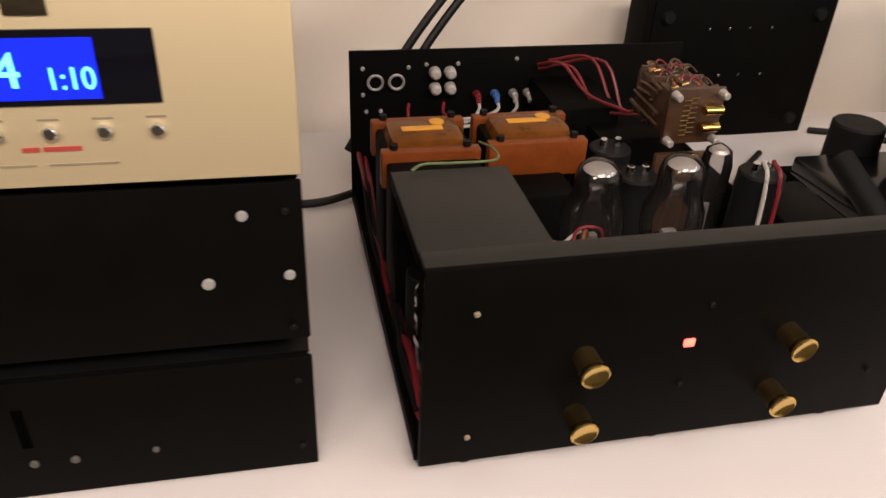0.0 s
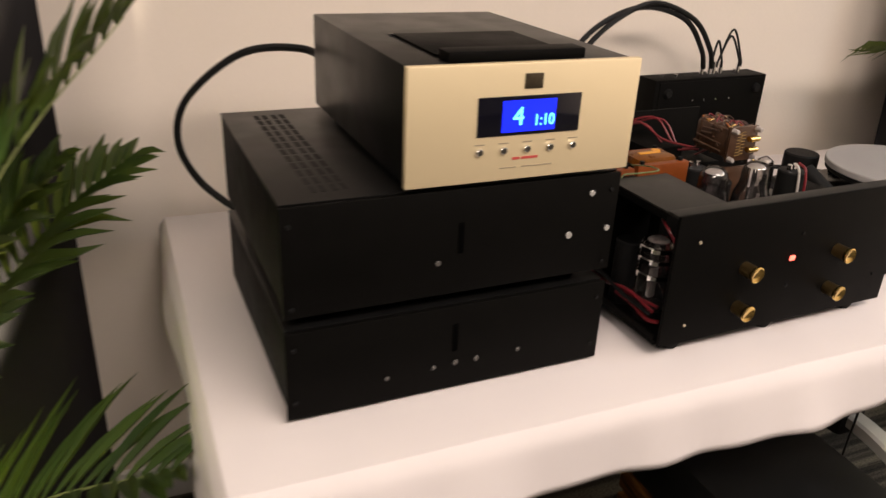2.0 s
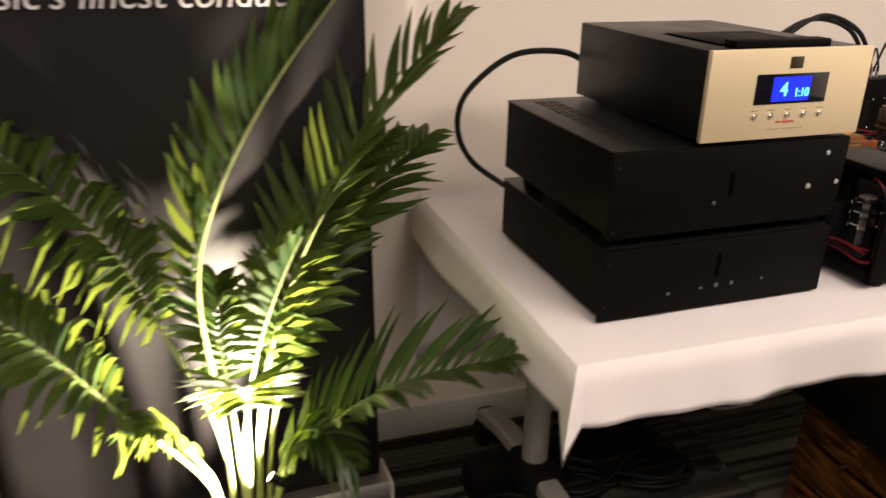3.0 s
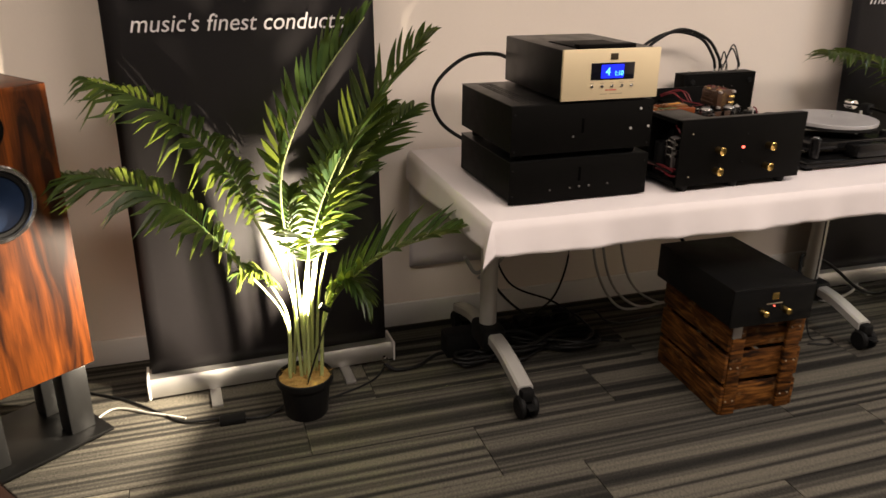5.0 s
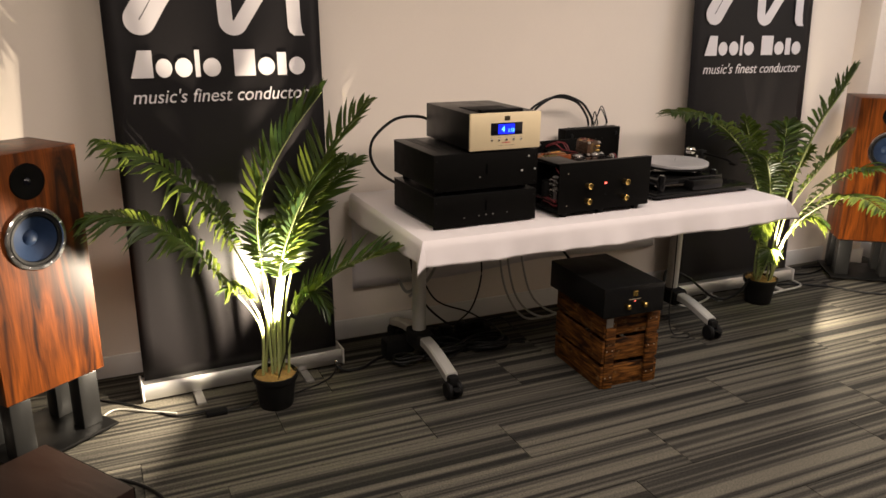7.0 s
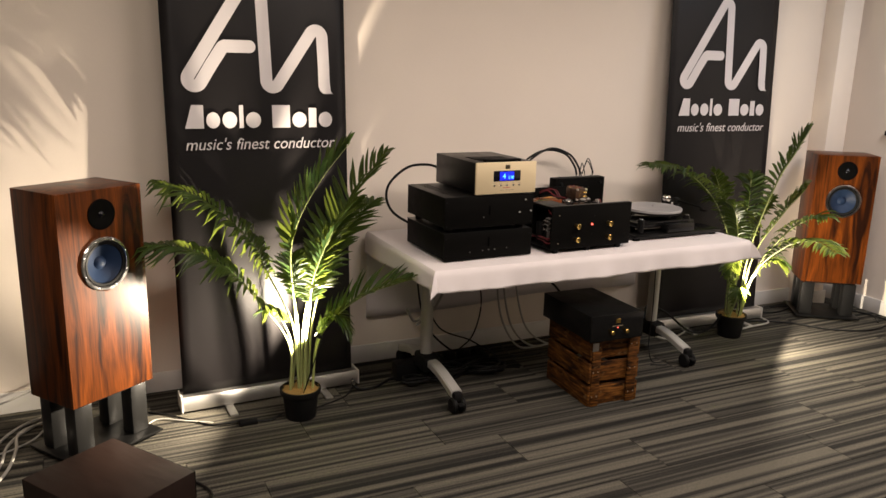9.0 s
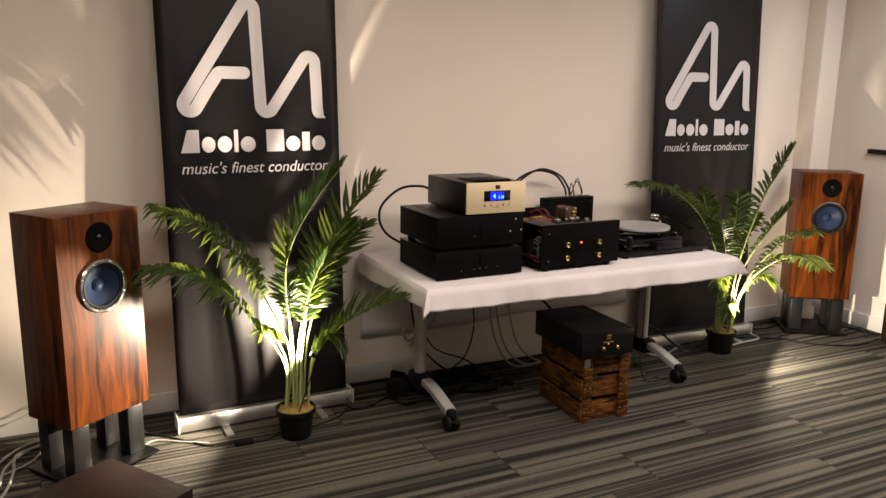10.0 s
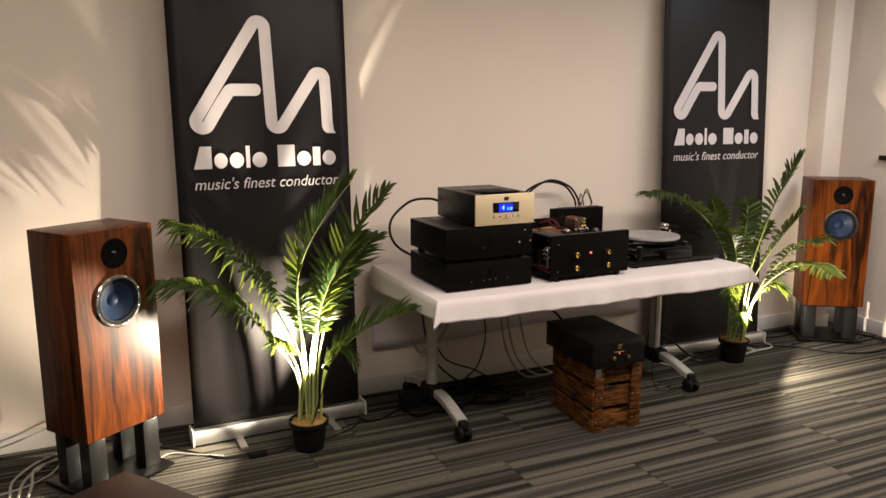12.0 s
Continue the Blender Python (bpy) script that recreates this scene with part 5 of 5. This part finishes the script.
def spot_fixture(at, to, pot):
    m = look(at, to) @ pose(0, 0, 0, 0, 180, 0)
    t = thing("spot_lamp", m, "small black spot lamp on a wire stem in the pot", "spot lamp", "plant spot lamps")
    part("housing", lathe([(0, -0.045), (0.006, -0.045), (0.0085, -0.040), (0.0095, -0.022), (0.0095, -0.0125), (0.0, -0.0125)], 24), M_RUBBER, t, "black lamp housing")
    part("lens", lathe([(0, -0.0122), (0.0085, -0.0122), (0.0085, -0.0110), (0, -0.0095)], 20), M_BULB, t, "lit lamp lens")
    inv = m.inverted()
    back = m @ Vector((0, 0, -0.043))
    foot = Vector((pot[0], pot[1] - 0.05, 0.125))
    part("stem", tube([inv @ back, inv @ (back.lerp(foot, 0.5) + Vector((0, -0.01, 0.01))), inv @ foot], 0.0028, 8), M_RUBBER, t, "thin black stem")
    return t


spot_fixture(Vector(LAMP_A), AIM_A, POT_A)
spot_fixture(Vector(LAMP_B), AIM_B, POT_B)

# ---- cables ----
M_CABLE = surface("black_cable", (0.007, 0.007, 0.007), 0.5, scale=60, vary=0.2, bump=0.05, spec=0.2)
M_GREYCABLE = surface("grey_cable", (0.34, 0.33, 0.30), 0.5, scale=60, vary=0.15, bump=0.05)


def cable(pts, r, mat=M_CABLE, label="black cable"):
    ob = solid("cable", tube(pts, r, 8, steps=8), mat, label, "cable")
    return ob


cable([(-0.300, 0.825, 1.055), (-0.33, 0.90, 1.07), (-0.42, 0.94, 1.058), (-0.508, 0.95, 0.988), (-0.528, 0.95, 0.915), (-0.498, 0.945, 0.845), (-0.44, 0.90, 0.80), (-0.40, 0.83, 0.785)], 0.0062, label="thick black cable looping between CD player and amplifier")
for k in (0, 1):
    o = 0.024 * k
    cable([(0.03 + o, 0.90, 0.79), (0.07 + o, 0.92, 0.85), (0.125 + o, 0.945, 0.93), (0.20 + o, 0.975, 1.01), (0.29 + o, 1.00, 1.08), (0.43 + o, 1.05, 1.108 + 0.008 * k), (0.56 + o, 1.07, 1.078), (0.628 + o, 1.08, 1.01), (0.650 + o, 1.088, 0.965)], 0.0058, label="black signal cable arching from amplifier to phono unit")
for a, c_, h in ((0.670, 0.705, 0.060), (0.690, 0.762, 0.085), (0.690, 0.756, 0.070)):
    cable([(a, 1.09, 0.965), (a + 0.004, 1.09, 0.985), ((a + c_) / 2, 1.095, 0.965 + h), (c_ - 0.004, 1.09, 0.985), (c_, 1.09, 0.965)], 0.0026, label="thin black cable looped between sockets")
cable([(0.84, 1.06, 0.718), (0.92, 1.03, 0.718), (1.02, 0.95, 0.718), (1.08, 0.92, 0.72)], 0.006, label="black cable lying on the white cloth")
cable([(0.47, 0.80, 0.735), (0.55, 0.80, 0.722), (0.62, 0.90, 0.719), (0.70, 0.98, 0.719)], 0.005, label="black cable lying on the white cloth")

cable([(-0.14, 0.90, 0.720), (-0.03, 0.885, 0.721), (0.03, 0.90, 0.724), (0.09, 0.95, 0.722)], 0.0058, label="black cable lying on the white cloth")

# power leads and distribution under the table
strip = thing("power_strip", pose(-0.20, 0.95, 0, 0, 0, 4), "black mains distribution block on the carpet", "power strip")
part("body", box(-0.22, -0.03, 0.0, 0.26, 0.035, 0.045, 0.006), M_RUBBER, strip)
for k in range(5):
    pl = part("plug", box(-0.17 + k * 0.085, -0.026, 0.045, -0.115 + k * 0.085, 0.026, 0.085, 0.008), M_RUBBER, strip, "black mains plug")
brick = solid("power_adapter", box(-0.50, 0.86, 0.0, -0.345, 0.945, 0.092, 0.014), M_RUBBER, "black power adapter by the table leg", "power adapter")
for pts, r, mt in (
    ([(-0.30, 1.05, 0.66), (-0.31, 1.06, 0.45), (-0.27, 1.03, 0.22), (-0.16, 0.98, 0.09), (-0.10, 0.95, 0.086)], 0.005, M_CABLE),
    ([(-0.24, 1.06, 0.66), (-0.26, 1.07, 0.40), (-0.20, 1.03, 0.20), (-0.05, 0.97, 0.13), (0.02, 0.95, 0.086)], 0.004, M_CABLE),
    ([(-0.05, 1.05, 0.66), (0.03, 1.06, 0.48), (0.05, 1.03, 0.30), (-0.02, 0.98, 0.15), (-0.12, 0.95, 0.088)], 0.004, M_CABLE),
    ([(-0.12, 1.06, 0.66), (-0.15, 1.09, 0.45), (-0.22, 1.10, 0.30), (-0.30, 1.10, 0.22), (-0.36, 1.08, 0.30)], 0.007, M_GREYCABLE),
    ([(-0.10, 1.06, 0.66), (-0.12, 1.10, 0.42), (-0.20, 1.10, 0.27), (-0.30, 1.09, 0.20)], 0.007, M_GREYCABLE),
    ([(0.18, 1.06, 0.66), (0.17, 1.08, 0.42), (0.20, 1.06, 0.18), (0.30, 1.04, 0.02), (0.45, 1.03, 0.006)], 0.0055, M_GREYCABLE),
    ([(0.21, 1.06, 0.66), (0.21, 1.08, 0.40), (0.26, 1.06, 0.14), (0.38, 1.04, 0.015), (0.55, 1.05, 0.006)], 0.0055, M_GREYCABLE),
    ([(0.26, 1.06, 0.66), (0.28, 1.07, 0.40), (0.34, 1.05, 0.14), (0.48, 1.05, 0.015), (0.62, 1.06, 0.006)], 0.005, M_GREYCABLE),
    ([(0.30, 0.95, 0.66), (0.27, 0.93, 0.58), (0.24, 0.92, 0.52), (0.27, 0.91, 0.47), (0.31, 0.86, 0.47), (0.32, 0.75, 0.45), (0.32, 0.64, 0.40)], 0.006, M_CABLE),
    ([(-0.10, 0.92, 0.088), (-0.02, 0.88, 0.12), (0.06, 0.86, 0.06), (0.10, 0.84, 0.006), (0.17, 0.80, 0.006)], 0.005, M_CABLE),
    ([(0.02, 0.92, 0.088), (0.10, 0.90, 0.10), (0.18, 0.92, 0.03), (0.30, 0.93, 0.006), (0.6, 0.98, 0.006)], 0.0045, M_CABLE),
    ([(-0.735, 0.845, 0.035), (-0.70, 0.83, 0.012), (-0.62, 0.84, 0.006), (-0.53, 0.90, 0.006), (-0.46, 0.90, 0.012)], 0.007, M_CABLE),
    ([(-0.96, 0.72, 0.006), (-0.85, 0.76, 0.006), (-0.78, 0.80, 0.006), (-0.735, 0.845, 0.02)], 0.0035, M_CABLE),
    ([(-1.26, 0.69, 0.018), (-1.40, 0.72, 0.006), (-1.48, 0.80, 0.006), (-1.60, 0.92, 0.006), (-1.75, 1.02, 0.006)], 0.004, M_CABLE),
    ([(-1.10, 0.70, 0.02), (-1.16, 0.68, 0.006), (-1.22, 0.68, 0.010)], 0.004, M_CABLE),
    ([(1.02, 0.86, 0.15), (1.10, 0.93, 0.20), (1.22, 0.90, 0.15), (1.34, 0.86, 0.05), (1.42, 0.82, 0.03), (1.49, 0.79, 0.08), (1.53, 0.78, 0.145)], 0.007, M_CABLE),
    ([(1.02, 0.80, 0.08), (1.20, 0.86, 0.007), (1.36, 0.90, 0.007), (1.47, 0.98, 0.007), (1.40, 1.00, 0.007), (1.30, 0.98, 0.007)], 0.006, M_GREYCABLE),
    ([(0.86, 0.62, 0.58), (0.865, 0.62, 0.30), (0.86, 0.62, 0.10), (0.88, 0.60, 0.007), (0.95, 0.58, 0.007), (0.92, 0.54, 0.007), (0.84, 0.57, 0.007)], 0.0028, M_CABLE),
    ([(1.71, 0.82, 0.007), (1.85, 0.84, 0.007), (2.02, 0.86, 0.007), (2.05, 0.96, 0.007), (1.98, 1.08, 0.02), (1.96, 1.15, 0.15)], 0.006, M_GREYCABLE),
    ([(1.75, 0.95, 0.007), (1.95, 0.92, 0.007), (2.15, 0.80, 0.007), (2.28, 0.62, 0.007), (2.5, 0.52, 0.007), (2.75, 0.55, 0.007)], 0.005, M_CABLE),
    ([(2.1, 1.05, 0.007), (2.25, 1.0, 0.007), (2.5, 1.05, 0.007), (2.65, 0.95, 0.007), (2.78, 0.80, 0.007), (2.82, 0.6, 0.007)], 0.006, M_CABLE),
    ([(2.3, 1.1, 0.007), (2.6, 1.0, 0.02), (2.72, 0.9, 0.007), (2.8, 0.72, 0.007), (2.7, 0.6, 0.007)], 0.0045, M_CABLE),
    ([(2.40, 0.98, 0.30), (2.42, 0.98, 0.15), (2.46, 0.99, 0.02), (2.55, 1.0, 0.007)], 0.004, M_CABLE),
    ([(-1.90, 0.95, 0.45), (-1.95, 1.00, 0.20), (-2.05, 0.92, 0.02), (-2.15, 0.80, 0.008), (-2.30, 0.74, 0.008)], 0.004, M_GREYCABLE),
    ([(-1.98, 1.06, 0.007), (-2.10, 0.98, 0.007), (-2.18, 0.84, 0.007), (-2.20, 0.66, 0.007), (-2.28, 0.5, 0.007)], 0.006, M_GREYCABLE),
    ([(-1.94, 1.10, 0.007), (-2.12, 1.02, 0.010), (-2.22, 0.86, 0.007), (-2.23, 0.68, 0.007), (-2.33, 0.5, 0.007)], 0.006, M_GREYCABLE),
    ([(-2.0, 1.02, 0.010), (-2.14, 0.94, 0.012), (-2.15, 0.78, 0.007), (-2.17, 0.62, 0.007), (-2.22, 0.48, 0.007)], 0.006, M_GREYCABLE),
    ([(-2.6, 1.14, 0.012), (-2.3, 1.10, 0.06), (-2.05, 1.12, 0.13), (-1.85, 1.14, 0.20)], 0.004, M_GREYCABLE),
    ([(-1.70, 0.75, 0.007), (-1.62, 0.86, 0.007), (-1.50, 0.80, 0.007), (-1.40, 0.74, 0.007)], 0.0035, M_GREYCABLE),
    ([(-1.95, 0.36, 0.007), (-1.80, 0.40, 0.007), (-1.62, 0.36, 0.007), (-1.50, 0.20, 0.007), (-1.52, 0.05, 0.007)], 0.006, M_CABLE)):
    cable(pts, r, mt, "black cable trailing on the carpet" if mt is M_CABLE else "grey cable hanging to the carpet")
rnd = random.Random(41)
for cx, cy, loops, rad in ((-0.25, 0.83, 5, 0.085), (-0.02, 0.82, 4, 0.075), (-0.42, 0.80, 3, 0.05)):
    pts = []
    for k in range(loops * 8 + 1):
        a = k * math.pi / 4
        r = rad * (1 + rnd.uniform(-0.28, 0.22))
        pts.append((cx + 1.35 * r * math.cos(a), cy + 0.75 * r * math.sin(a), 0.008 + 0.011 * k / 8 + rnd.uniform(0, 0.008)))
    cable(pts, 0.0062, M_CABLE, "loosely coiled black cable on the carpet")
solid("cable_connector", rod((-0.722, 0.850, 0.020), (-0.735, 0.842, 0.062), 0.011, 0.008, 14, bevel=0.002), M_CHROME, "bright metal connector on the carpet", "connector")
solid("transformer_plug", box(-1.30, 0.665, 0, -1.22, 0.705, 0.022, 0.005), M_RUBBER, "small black lead transformer on the carpet", "transformer")
solid("wall_rail", box(2.872, 0.25, 1.165, 2.899, 0.88, 1.195, 0.004), M_DARKWOOD, "short brown wooden rail on the side wall", "rail")

# ---- carpet planks: the floor's pieces, last ----


def carpet_planks():
    """Whole planks share one mesh; those that meet a wall are cut to length."""
    L, W, e = 1.0, 0.25, 0.0012
    cut = {}
    nx, ny = int((WX1 - WX0) / L) + 2, int((WY - WB) / W) + 1
    for r in range(ny):
        for c in range(nx):
            x0 = WX0 - L + c * L + (0.0, 0.5, 0.25, 0.75)[r % 4] * L
            y0 = WY - (r + 1) * W
            a, b, f = max(0.0, WX0 - x0), min(L, WX1 - x0), max(0.0, WB - y0)
            if b - a < 0.02 or W - f < 0.02:
                continue
            key = (round(a, 3), round(b, 3), round(f, 3))
            if key not in cut:
                cut[key] = mesh_of(box(a + e, f + e, -0.008, b - e, W - e, 0.0, 0.0008, seg=1), "carpet_plank", M_CARPET)
            p = new("carpet_plank", cut[key])
            p.parent = floor
            p.matrix_basis = pose(x0, y0, 0)


carpet_planks()
